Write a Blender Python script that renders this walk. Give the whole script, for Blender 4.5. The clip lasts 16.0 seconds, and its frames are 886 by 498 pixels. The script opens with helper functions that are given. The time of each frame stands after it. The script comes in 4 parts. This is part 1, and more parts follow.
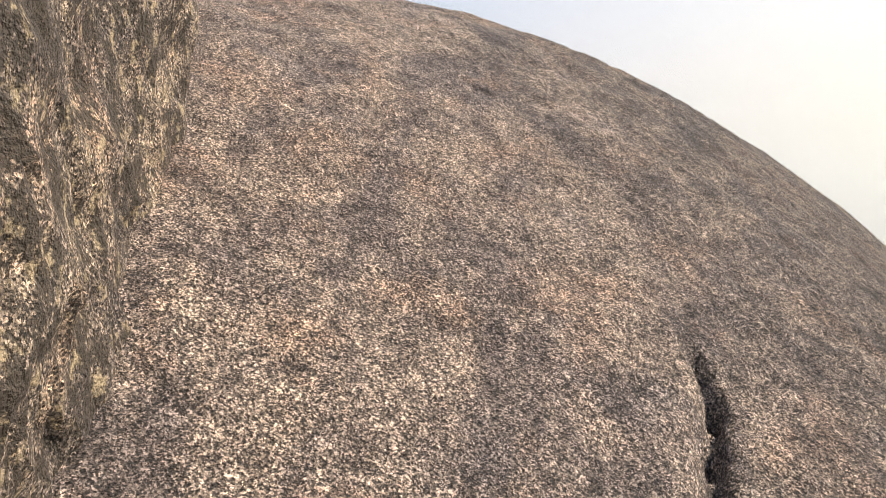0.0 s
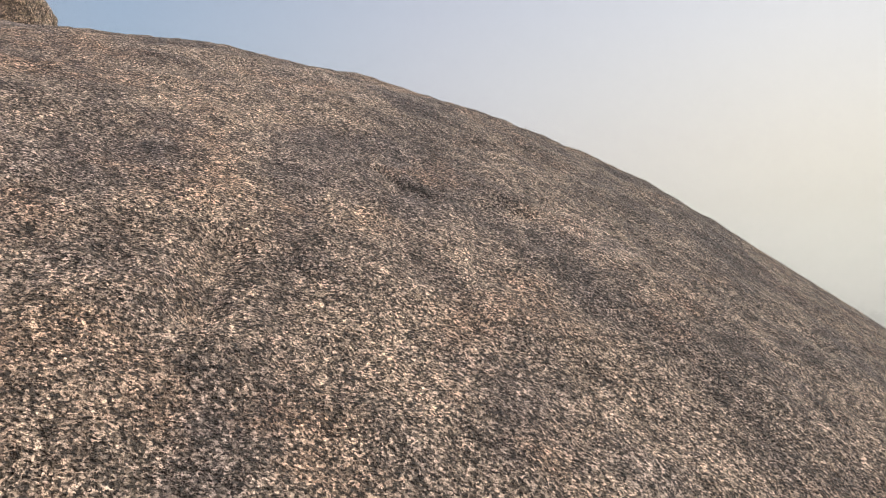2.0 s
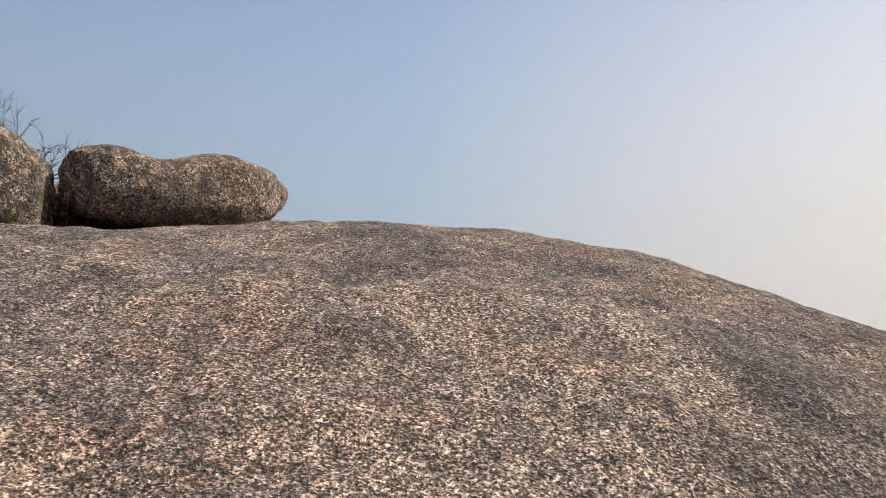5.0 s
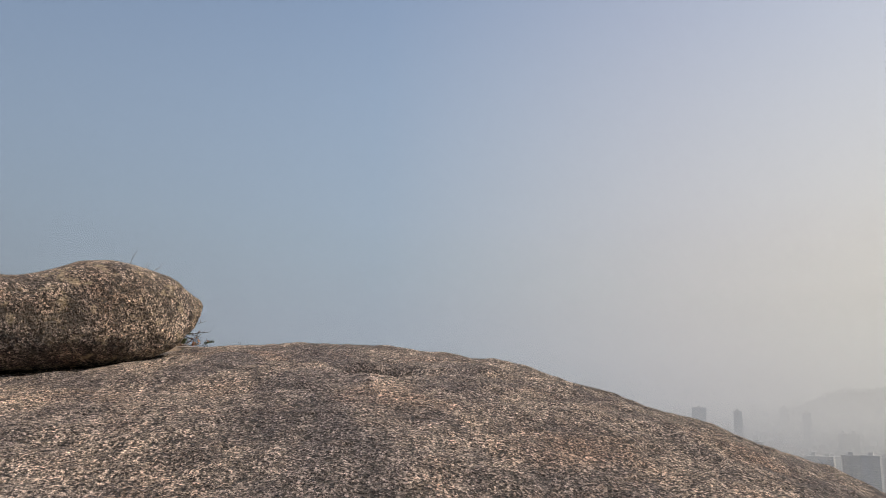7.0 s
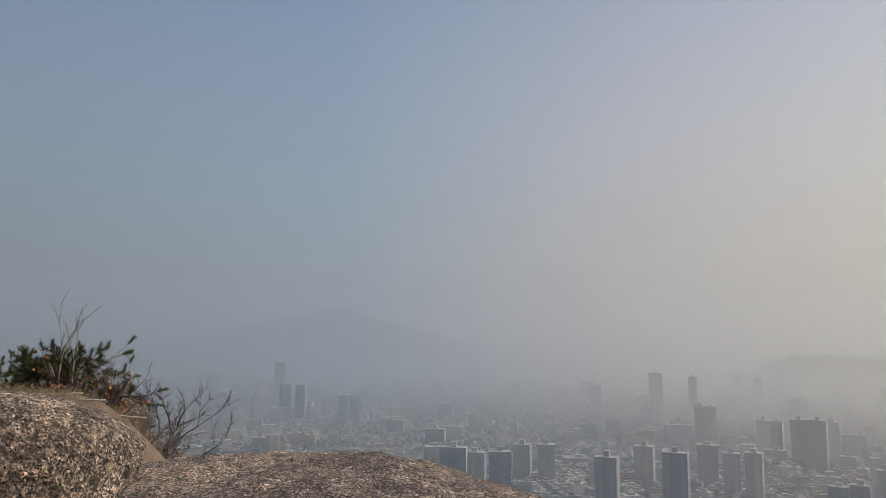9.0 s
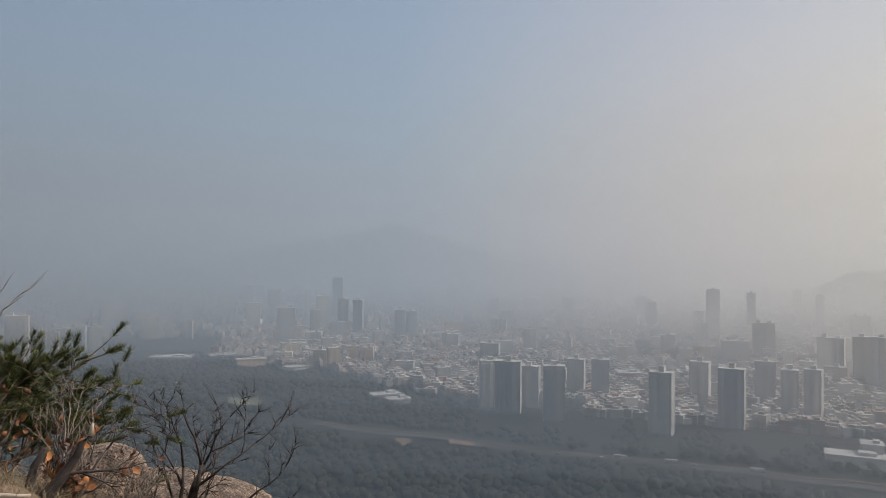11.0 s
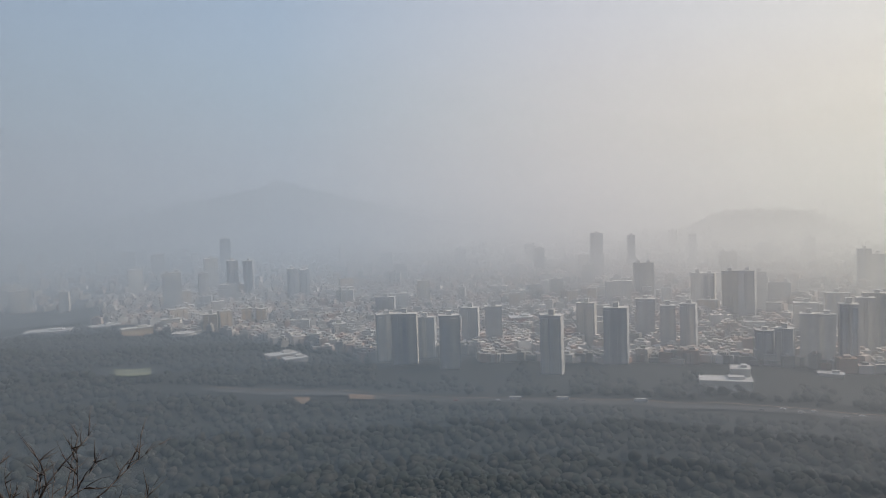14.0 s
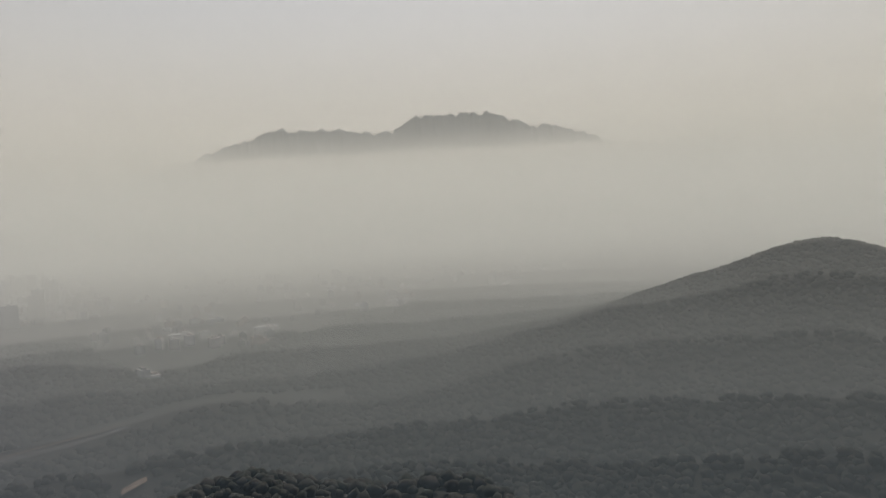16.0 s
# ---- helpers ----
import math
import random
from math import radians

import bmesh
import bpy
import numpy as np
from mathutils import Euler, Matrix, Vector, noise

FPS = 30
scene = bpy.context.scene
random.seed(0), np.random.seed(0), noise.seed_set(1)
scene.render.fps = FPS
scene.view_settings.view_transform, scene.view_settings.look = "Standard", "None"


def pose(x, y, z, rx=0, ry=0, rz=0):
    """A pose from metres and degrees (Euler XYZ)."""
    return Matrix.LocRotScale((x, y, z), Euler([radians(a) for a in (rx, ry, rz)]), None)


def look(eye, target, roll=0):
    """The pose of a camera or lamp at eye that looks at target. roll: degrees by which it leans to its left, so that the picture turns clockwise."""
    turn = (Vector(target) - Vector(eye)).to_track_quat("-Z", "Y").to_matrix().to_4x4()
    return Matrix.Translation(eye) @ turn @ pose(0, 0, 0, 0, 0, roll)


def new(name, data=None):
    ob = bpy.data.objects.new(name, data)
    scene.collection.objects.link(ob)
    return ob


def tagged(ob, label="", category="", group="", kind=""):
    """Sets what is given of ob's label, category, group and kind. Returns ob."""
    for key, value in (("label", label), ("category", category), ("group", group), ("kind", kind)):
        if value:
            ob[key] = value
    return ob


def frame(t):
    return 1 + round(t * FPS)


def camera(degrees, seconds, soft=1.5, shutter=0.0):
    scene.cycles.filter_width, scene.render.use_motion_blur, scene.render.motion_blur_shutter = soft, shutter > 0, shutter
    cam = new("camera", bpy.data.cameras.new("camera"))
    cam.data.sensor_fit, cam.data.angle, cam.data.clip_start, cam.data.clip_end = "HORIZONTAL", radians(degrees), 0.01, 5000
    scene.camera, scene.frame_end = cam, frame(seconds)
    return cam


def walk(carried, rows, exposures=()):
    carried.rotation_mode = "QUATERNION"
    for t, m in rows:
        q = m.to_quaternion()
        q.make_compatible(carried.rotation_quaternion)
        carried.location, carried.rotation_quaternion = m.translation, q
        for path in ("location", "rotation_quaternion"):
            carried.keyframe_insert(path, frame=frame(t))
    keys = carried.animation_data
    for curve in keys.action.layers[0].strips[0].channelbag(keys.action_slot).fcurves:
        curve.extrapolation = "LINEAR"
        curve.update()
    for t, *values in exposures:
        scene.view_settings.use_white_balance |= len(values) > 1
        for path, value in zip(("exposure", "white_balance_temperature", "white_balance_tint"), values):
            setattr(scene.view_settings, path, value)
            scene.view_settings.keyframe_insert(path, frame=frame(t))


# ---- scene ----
# Camera and walk: up the flank of a granite dome, over its top and a turn to the right above the city.
cam = camera(62.41, 16.0, soft=0.7)
PATH = [
    (0, (0.005, -0.001, 0.000), (0.425, 1.949, -0.151), 1.28),
    (0.5, (-0.102, 0.605, -0.063), (0.484, 2.513, -0.186), 0.34),
    (1, (-0.105, 1.434, 0.076), (0.633, 3.293, 0.081), -3.11),
    (1.5, (0.145, 1.985, 0.304), (0.944, 3.818, 0.343), -1.22),
    (2, (0.414, 2.462, 0.437), (1.140, 4.325, 0.498), -0.61),
    (2.5, (0.714, 2.857, 0.590), (1.251, 4.783, 0.663), -0.76),
    (3, (0.796, 3.271, 0.793), (1.056, 5.252, 0.895), -0.73),
    (3.5, (0.796, 3.574, 1.063), (0.872, 5.569, 1.192), -0.33),
    (4, (0.718, 3.826, 1.310), (0.704, 5.818, 1.492), 0.06),
    (4.5, (0.629, 4.008, 1.451), (0.614, 5.995, 1.680), 0.42),
    (5, (0.704, 4.251, 1.614), (0.741, 6.233, 1.879), 0.33),
    (5.2, (0.678, 4.404, 1.737), (0.738, 6.382, 2.021), 0.11),
    (7.3, (0.842, 5.794, 2.637), (0.942, 7.763, 2.974), 0.01),
    (7.5, (0.794, 5.909, 2.759), (0.911, 7.880, 3.076), 0.12),
    (8, (0.694, 6.179, 2.919), (0.856, 8.149, 3.224), 0.46),
    (8.5, (0.621, 6.465, 3.114), (0.810, 8.437, 3.391), 0.34),
    (8.7, (0.568, 6.609, 3.227), (0.764, 8.581, 3.495), 0.38),
    (9.75, (0.230, 8.400, 3.580), (0.360, 10.390, 3.735), 0.40),
    (10.8, (-0.150, 10.302, 3.748), (-0.087, 12.301, 3.790), 0.43),
    (11, (-0.158, 10.351, 3.765), (-0.114, 12.350, 3.781), 0.33),
    (11.5, (-0.171, 10.487, 3.808), (-0.192, 12.486, 3.727), 0.15),
    (12, (-0.202, 10.660, 3.820), (-0.359, 12.649, 3.692), 0.31),
    (12.5, (-0.279, 10.873, 3.881), (-0.621, 12.843, 3.851), 1.40),
    (13, (-0.333, 11.020, 3.949), (-0.752, 12.975, 3.980), 1.51),
    (13.5, (-0.322, 11.147, 3.959), (-0.584, 13.130, 3.947), 0.14),
    (14, (-0.069, 11.274, 3.984), (0.266, 13.243, 3.869), -2.06),
    (14.5, (0.118, 11.402, 3.998), (1.139, 13.113, 3.824), -2.39),
    (15, (0.201, 11.529, 4.002), (1.736, 12.796, 3.813), -2.08),
    (15.5, (0.221, 11.656, 4.001), (2.033, 12.487, 3.837), -2.30),
    (16, (0.221, 11.783, 4.000), (2.190, 12.114, 3.896), -3.28),
]
EXPOSURES = [(0.0, 0.65), (1.5, 0.12), (3.0, 0.35), (5.2, 0.28), (7.3, -0.1), (8.7, -0.3), (10.8, -0.15), (11.2, -0.05), (12.0, 0.35), (13.0, 0.2), (14.0, 0.1), (15.0, -0.35), (16.0, -0.45)]
scene.cycles.transparent_max_bounces = 32
walk(cam, [(t, look(eye, target, roll)) for t, eye, target, roll in PATH], EXPOSURES)

# ---- world, sun ----
SUN_AZ, SUN_EL = radians(92), radians(50)
TO_SUN = Vector((math.sin(SUN_AZ) * math.cos(SUN_EL), math.cos(SUN_AZ) * math.cos(SUN_EL), math.sin(SUN_EL)))
world = bpy.data.worlds.new("hazy_morning_sky")
scene.world = world
world.use_nodes = True
wn = world.node_tree
wn.nodes.clear()
sky = wn.nodes.new("ShaderNodeTexSky")
sky.sky_type, sky.sun_disc = "NISHITA", False
sky.sun_elevation, sky.sun_rotation = SUN_EL, SUN_AZ
sky.altitude, sky.air_density, sky.dust_density, sky.ozone_density = 300, 1.0, 2.0, 1.5
bg = wn.nodes.new("ShaderNodeBackground")
bg.inputs["Strength"].default_value = 0.14
wout = wn.nodes.new("ShaderNodeOutputWorld")
wn.links.new(sky.outputs[0], bg.inputs[0])
wn.links.new(bg.outputs[0], wout.inputs[0])
sun = new("sun", bpy.data.lights.new("sun", "SUN"))
sun.data.energy, sun.data.angle, sun.data.color = 5.0, radians(0.8), (1.0, 0.88, 0.74)
sun.matrix_world = look((0, 0, 60), Vector((0, 0, 60)) - TO_SUN)


# ---- materials ----
class Nodes:
    """A small builder for node materials."""

    def __init__(self, name, rough=0.8, metal=0.0):
        self.mat = bpy.data.materials.new(name)
        self.mat.use_nodes = True
        self.t = self.mat.node_tree
        self.bsdf = self.t.nodes["Principled BSDF"]
        self.out = self.t.nodes["Material Output"]
        self.bsdf.inputs["Roughness"].default_value = rough
        self.bsdf.inputs["Metallic"].default_value = metal
        self.place = self.node("ShaderNodeNewGeometry").outputs["Position"]

    def node(self, kind):
        return self.t.nodes.new(kind)

    def put(self, value, socket):
        if isinstance(value, bpy.types.NodeSocket):
            self.t.links.new(value, socket)
        elif socket.type == "RGBA" and not hasattr(value, "__len__"):
            socket.default_value = (value, value, value, 1)
        elif socket.type == "RGBA":
            socket.default_value = (*value[:3], 1)
        else:
            socket.default_value = value

    def mapped(self, scale=(1, 1, 1), turn=(0, 0, 0), of=None):
        n = self.node("ShaderNodeMapping")
        n.inputs["Scale"].default_value, n.inputs["Rotation"].default_value = scale, turn
        self.t.links.new(of or self.place, n.inputs["Vector"])
        return n.outputs[0]

    def noise(self, scale, detail=4, rough=0.55, at=None, distort=0.0):
        n = self.node("ShaderNodeTexNoise")
        n.inputs["Scale"].default_value, n.inputs["Detail"].default_value = scale, detail
        n.inputs["Roughness"].default_value, n.inputs["Distortion"].default_value = rough, distort
        self.t.links.new(at or self.place, n.inputs["Vector"])
        return n.outputs["Fac"]

    def cells(self, scale, at=None, output="Distance"):
        n = self.node("ShaderNodeTexVoronoi")
        n.inputs["Scale"].default_value = scale
        self.t.links.new(at or self.place, n.inputs["Vector"])
        return n.outputs[output]

    def ramp(self, fac, *stops):
        n = self.node("ShaderNodeValToRGB")
        r = n.color_ramp
        while len(r.elements) < len(stops):
            r.elements.new(0.5)
        for e, (p, c) in zip(r.elements, stops):
            e.position = p
            e.color = (*c, 1) if hasattr(c, "__len__") else (c, c, c, 1)
        self.t.links.new(fac, n.inputs[0])
        return n.outputs[0]

    def mix(self, fac, a, b, mode="MIX"):
        n = self.node("ShaderNodeMix")
        n.data_type, n.blend_type = "RGBA", mode
        self.put(fac, n.inputs[0])
        self.put(a, n.inputs[6])
        self.put(b, n.inputs[7])
        return n.outputs[2]

    def maths(self, op, a, b=0.0, clamp=False):
        n = self.node("ShaderNodeMath")
        n.operation, n.use_clamp = op, clamp
        self.put(a, n.inputs[0])
        self.put(b, n.inputs[1])
        return n.outputs[0]

    def spot(self):
        return self.node("ShaderNodeObjectInfo").outputs["Random"]

    def island(self):
        return self.node("ShaderNodeNewGeometry").outputs["Random Per Island"]

    def colour(self, c):
        self.put(c, self.bsdf.inputs["Base Color"])
        return self

    def bump(self, height, strength=0.5, distance=0.01):
        n = self.node("ShaderNodeBump")
        n.inputs["Strength"].default_value, n.inputs["Distance"].default_value = strength, distance
        self.t.links.new(height, n.inputs["Height"])
        last = self.bsdf.inputs["Normal"]
        if last.links:
            self.t.links.new(last.links[0].from_socket, n.inputs["Normal"])
        self.t.links.new(n.outputs[0], last)
        return self


def granite(name, tint=(1, 1, 1), lichen=0.0, grain=1.0, contrast=1.0, east_shade=0.0):
    """Coarse weathered granite: pale feldspar and dark mica grains, rusty and grey-violet patches, streaks down the slope."""
    m = Nodes(name, 0.9)
    wobble = m.node("ShaderNodeVectorMath")
    wobble.operation = "ADD"
    m.t.links.new(m.place, wobble.inputs[0])
    shake = m.node("ShaderNodeTexNoise")
    shake.inputs["Scale"].default_value = 210
    m.t.links.new(m.place, shake.inputs["Vector"])
    small = m.node("ShaderNodeVectorMath")
    small.operation = "SCALE"
    small.inputs["Scale"].default_value = 0.007
    m.t.links.new(shake.outputs["Color"], small.inputs[0])
    m.t.links.new(small.outputs[0], wobble.inputs[1])
    crystal = m.node("ShaderNodeSeparateColor")
    m.t.links.new(m.cells(135 * grain, at=wobble.outputs[0], output="Color"), crystal.inputs[0])
    big = m.node("ShaderNodeSeparateColor")
    m.t.links.new(m.cells(70 * grain, at=wobble.outputs[0], output="Color"), big.inputs[0])
    coarse = m.noise(52 * grain, 3, 0.6)
    patch = m.noise(0.95, 5, 0.6, distort=0.6)
    streak = m.noise(1.0, 5, 0.62, at=m.mapped((2.0, 1.0, 1.0), (0, 0, 0.7)), distort=0.6)
    blot = m.noise(2.6, 5, 0.6, distort=0.3)
    rust = m.noise(1.7, 5, 0.62, at=m.mapped((1, 1, 1), (0.4, 0.9, 0.2)), distort=0.4)
    base = m.ramp(patch, (0.30, (0.25, 0.215, 0.195)), (0.44, (0.36, 0.30, 0.255)), (0.56, (0.45, 0.37, 0.305)), (0.70, (0.33, 0.29, 0.275)))
    base = m.mix(m.ramp(streak, (0.45, 0.0), (0.60, 0.70)), base, (0.140, 0.122, 0.125))
    base = m.mix(m.ramp(blot, (0.52, 0.0), (0.64, 0.7)), base, (0.115, 0.096, 0.092))
    base = m.mix(m.ramp(rust, (0.52, 0.0), (0.66, 0.5)), base, (0.42, 0.29, 0.21))
    mottle = m.noise(15, 5, 0.75)
    run = m.noise(7.0, 5, 0.7, at=m.mapped((2.6, 0.8, 1.0), (0, 0, 0.7)))
    grains = m.ramp(crystal.outputs[0], (0.0, 0.03), (0.25, 0.18), (0.46, 0.70), (0.72, 1.45), (1.0, 2.3))
    base = m.mix(0.95 * contrast, base, grains, "MULTIPLY")
    base = m.mix(0.85 * contrast, base, m.ramp(big.outputs[1], (0.0, 0.12), (0.5, 0.9), (1.0, 1.5)), "MULTIPLY")
    base = m.mix(0.75, base, m.ramp(mottle, (0.34, 0.28), (0.52, 1.0), (0.68, 1.45)), "MULTIPLY")
    base = m.mix(0.6, base, m.ramp(run, (0.36, 0.40), (0.52, 1.0), (0.66, 1.4)), "MULTIPLY")
    base = m.mix(m.ramp(coarse, (0.36, 0.75), (0.46, 0.0)), base, (0.042, 0.036, 0.035))
    if lichen:
        base = m.mix(m.ramp(m.noise(6.0, 5, 0.72), (0.49, 0.0), (0.56, lichen)), base, (0.055, 0.046, 0.038))
        base = m.mix(m.ramp(m.noise(11.0, 5, 0.7), (0.56, 0.0), (0.66, lichen)), base, (0.48, 0.40, 0.28))
    if east_shade:
        # darkens towards +x with a ragged edge: the outer flank's dimmer light painted in
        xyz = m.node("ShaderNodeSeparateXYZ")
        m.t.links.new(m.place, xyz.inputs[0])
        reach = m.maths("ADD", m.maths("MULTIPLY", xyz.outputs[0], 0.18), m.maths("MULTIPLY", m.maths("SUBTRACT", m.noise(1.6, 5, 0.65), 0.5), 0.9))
        base = m.mix(m.ramp(reach, (0.20, 0.0), (0.62, east_shade)), base, m.mix(1.0, base, (0.48, 0.49, 0.50), "MULTIPLY"))
    m.colour(m.mix(1.0, base, tint, "MULTIPLY"))
    m.bump(m.noise(5, 5, 0.65), 0.7, 0.10)
    m.bump(mottle, 0.7, 0.035)
    m.bump(coarse, 1.0, 0.03)
    m.bump(crystal.outputs[1], 0.7, 0.010)
    return m.mat


def plain(name, c1, c2, rough=0.8, scale=3.0, bump=0.3, depth=0.01, metal=0.0, fine=0.0):
    m = Nodes(name, rough, metal)
    a = m.noise(scale, 5, 0.6)
    col = m.ramp(a, (0.32, c1), (0.68, c2))
    if fine:
        col = m.mix(0.55, col, m.ramp(m.noise(fine, 3, 0.6), (0.3, 0.55), (0.7, 1.5)), "MULTIPLY")
    m.colour(col)
    m.bump(m.noise(scale * 6, 4, 0.6), bump, depth)
    return m.mat


def varied(name, stops, rough=0.8, by="object", scale=0.0):
    """One hue a thing, or one an island of a joined mesh."""
    m = Nodes(name, rough)
    col = m.ramp(m.spot() if by == "object" else m.island(), *stops)
    if scale:
        col = m.mix(0.5, col, m.ramp(m.noise(scale, 4, 0.6), (0.3, 0.6), (0.7, 1.35)), "MULTIPLY")
    m.colour(col)
    return m.mat


def facade(name, stops):
    """Far apartment walls: faint storey bands and window columns over a paint that differs from block to block."""
    m = Nodes(name, 0.75)
    col = m.ramp(m.spot(), *stops)
    z = m.node("ShaderNodeSeparateXYZ")
    m.t.links.new(m.place, z.inputs[0])
    band = m.maths("FRACT", m.maths("DIVIDE", z.outputs[2], 2.8))
    across = m.maths("FRACT", m.maths("DIVIDE", m.maths("ADD", z.outputs[0], z.outputs[1]), 4.2))
    glass = m.maths("MULTIPLY", m.maths("GREATER_THAN", band, 0.45), m.maths("GREATER_THAN", across, 0.4))
    m.colour(m.mix(m.maths("MULTIPLY", glass, 0.32), col, (0.05, 0.06, 0.07)))
    return m.mat


# the dome's rock carries the painted shade of its outer flank
ROCK = granite("granite", (1.0, 0.94, 0.86), grain=1.15, east_shade=0.95)
ROCK_BOULDER = granite("granite_boulder", (1.0, 0.93, 0.83), 0.6)
ROCK_MOSSY = granite("granite_lichen", (0.95, 0.90, 0.78), 0.95)
ROCK_SLAB = granite("granite_sunlit_slab", (0.82, 0.74, 0.66), 0.1, contrast=0.45)
SOIL = plain("gritty_soil", (0.12, 0.085, 0.058), (0.20, 0.145, 0.10), 0.95, 4.5, 1.0, 0.03, fine=85)
BARK_PINE = plain("pine_bark", (0.10, 0.065, 0.045), (0.22, 0.14, 0.09), 0.9, 18, 0.8, 0.006)
BARK_GREY = plain("grey_bark", (0.10, 0.082, 0.070), (0.22, 0.185, 0.155), 0.85, 22, 0.5, 0.003)
BARK_DARK = plain("dark_bark", (0.022, 0.017, 0.016), (0.055, 0.043, 0.039), 0.85, 22, 0.5, 0.003)
NEEDLE = varied("pine_needles", ((0.0, (0.022, 0.034, 0.011)), (0.6, (0.065, 0.082, 0.022)), (1.0, (0.17, 0.16, 0.040))), 0.6, "island")
LEAF = varied("dry_oak_leaves", ((0.0, (0.055, 0.026, 0.015)), (0.6, (0.16, 0.062, 0.024)), (1.0, (0.36, 0.15, 0.04))), 0.7)
GRASS = varied("dry_grass", ((0.0, (0.13, 0.10, 0.06)), (1.0, (0.33, 0.26, 0.16))), 0.9, "island")
WOOD_DEAD = plain("bleached_wood", (0.33, 0.27, 0.21), (0.52, 0.45, 0.36), 0.9, 14, 0.5, 0.003)

# ---- mesh helpers ----
def mesh_of(name, verts, faces, mats=(), smooth=True):
    me = bpy.data.meshes.new(name)
    me.from_pydata([tuple(v) for v in verts], [], faces)
    for m in mats:
        me.materials.append(m)
    if smooth:
        me.polygons.foreach_set("use_smooth", [True] * len(me.polygons))
    me.update()
    return me


def part(name, me, parent=None, label=""):
    """Links a mesh as one object under a thing or a part."""
    ob = new(name, me)
    ob.parent = parent
    if label:
        ob["label"] = label
    return ob


def thing(name, place, label, category, group="", kind="", data=None, turn=0.0):
    ob = tagged(new(name, data), label, category, group, kind)
    ob.matrix_basis = pose(*place, 0, 0, turn)
    return ob


def fbm(x, y, z=0.0, octaves=4):
    return noise.fractal(Vector((x, y, z)), 0.9, 2.1, octaves)


class Soup:
    """Collects the vertices and faces of one mesh."""

    def __init__(self):
        self.v, self.f = [], []

    def add(self, verts, faces):
        n = len(self.v)
        self.v.extend(verts)
        self.f.extend([tuple(n + i for i in f) for f in faces])

    def box(self, x, y, z, w, d, h, turn=0.0):
        c, s = math.cos(turn), math.sin(turn)
        vs = [(x + c * a - s * b, y + s * a + c * b, z + e) for e in (0, h) for a, b in ((-w / 2, -d / 2), (w / 2, -d / 2), (w / 2, d / 2), (-w / 2, d / 2))]
        self.add(vs, [(3, 2, 1, 0), (4, 5, 6, 7), (0, 1, 5, 4), (1, 2, 6, 5), (2, 3, 7, 6), (3, 0, 4, 7)])

    def tube(self, path, radii, sides=6):
        """A tapered tube along a path."""
        rings, up = [], Vector((0.31, 0.17, 0.93))
        for i, p in enumerate(path):
            d = Vector(path[min(i + 1, len(path) - 1)]) - Vector(path[max(i - 1, 0)])
            d = d.normalized() if d.length > 1e-9 else Vector((0, 0, 1))
            a = d.cross(up if abs(d.dot(up)) < 0.95 else Vector((1, 0, 0))).normalized()
            b = d.cross(a)
            rings.append([tuple(Vector(p) + radii[i] * (math.cos(6.2832 * k / sides) * a + math.sin(6.2832 * k / sides) * b)) for k in range(sides)])
        faces = [(i * sides + k, i * sides + (k + 1) % sides, (i + 1) * sides + (k + 1) % sides, (i + 1) * sides + k) for i in range(len(path) - 1) for k in range(sides)]
        faces += [tuple(range(sides))[::-1], tuple((len(path) - 1) * sides + k for k in range(sides))]
        self.add([v for r in rings for v in r], faces)

    def mesh(self, name, *mats, smooth=False):
        return mesh_of(name, self.v, self.f, mats, smooth)


# ---- the granite dome ----
DOME = {(0, 0): 1.4197, (0, 1): 2.5367, (0, 2): -1.2538, (0, 3): -0.1224, (0, 4): 0.3086, (0, 5): -0.3706, (1, 0): -0.5223, (1, 1): 0.7650, (1, 2): -0.2553, (1, 3): -1.2903, (1, 4): 0.0357, (2, 0): -0.2048, (2, 1): -1.1603, (2, 2): -0.7224, (2, 3): -0.4132, (3, 0): -0.5439, (3, 1): -0.1702, (3, 2): 0.0184, (4, 0): -0.0259, (4, 1): 0.6457, (5, 0): 0.0595}


def dome(x, y):
    """Height of the bare rock: a steep flank that rounds off into a gently tilted top and falls away to the right and beyond."""
    cx, cy = min(max(x, -3.2), 6.0), min(max(y, 1.2), 12.4)
    u, v = (cx - 1.2) / 4.0, (cy - 6.5) / 5.0
    z = sum(c * u**a * v**b for (a, b), c in DOME.items())
    z -= 1.5 * max(0.0, x - 6.0) + 0.25 * max(0.0, -3.2 - x) + (0.55 + 0.75 / (1 + math.exp(-5.0 * (x + 0.6)))) * max(0.0, y - 12.4) ** 1.1 + 0.12 * max(0.0, 1.2 - y)
    # it breaks off beyond the top, save on the shrubby ledge
    return z - 1.7 * max(0.0, y - 11.6) ** 1.25 / (1 + math.exp(-6.0 * (x + 0.9)))


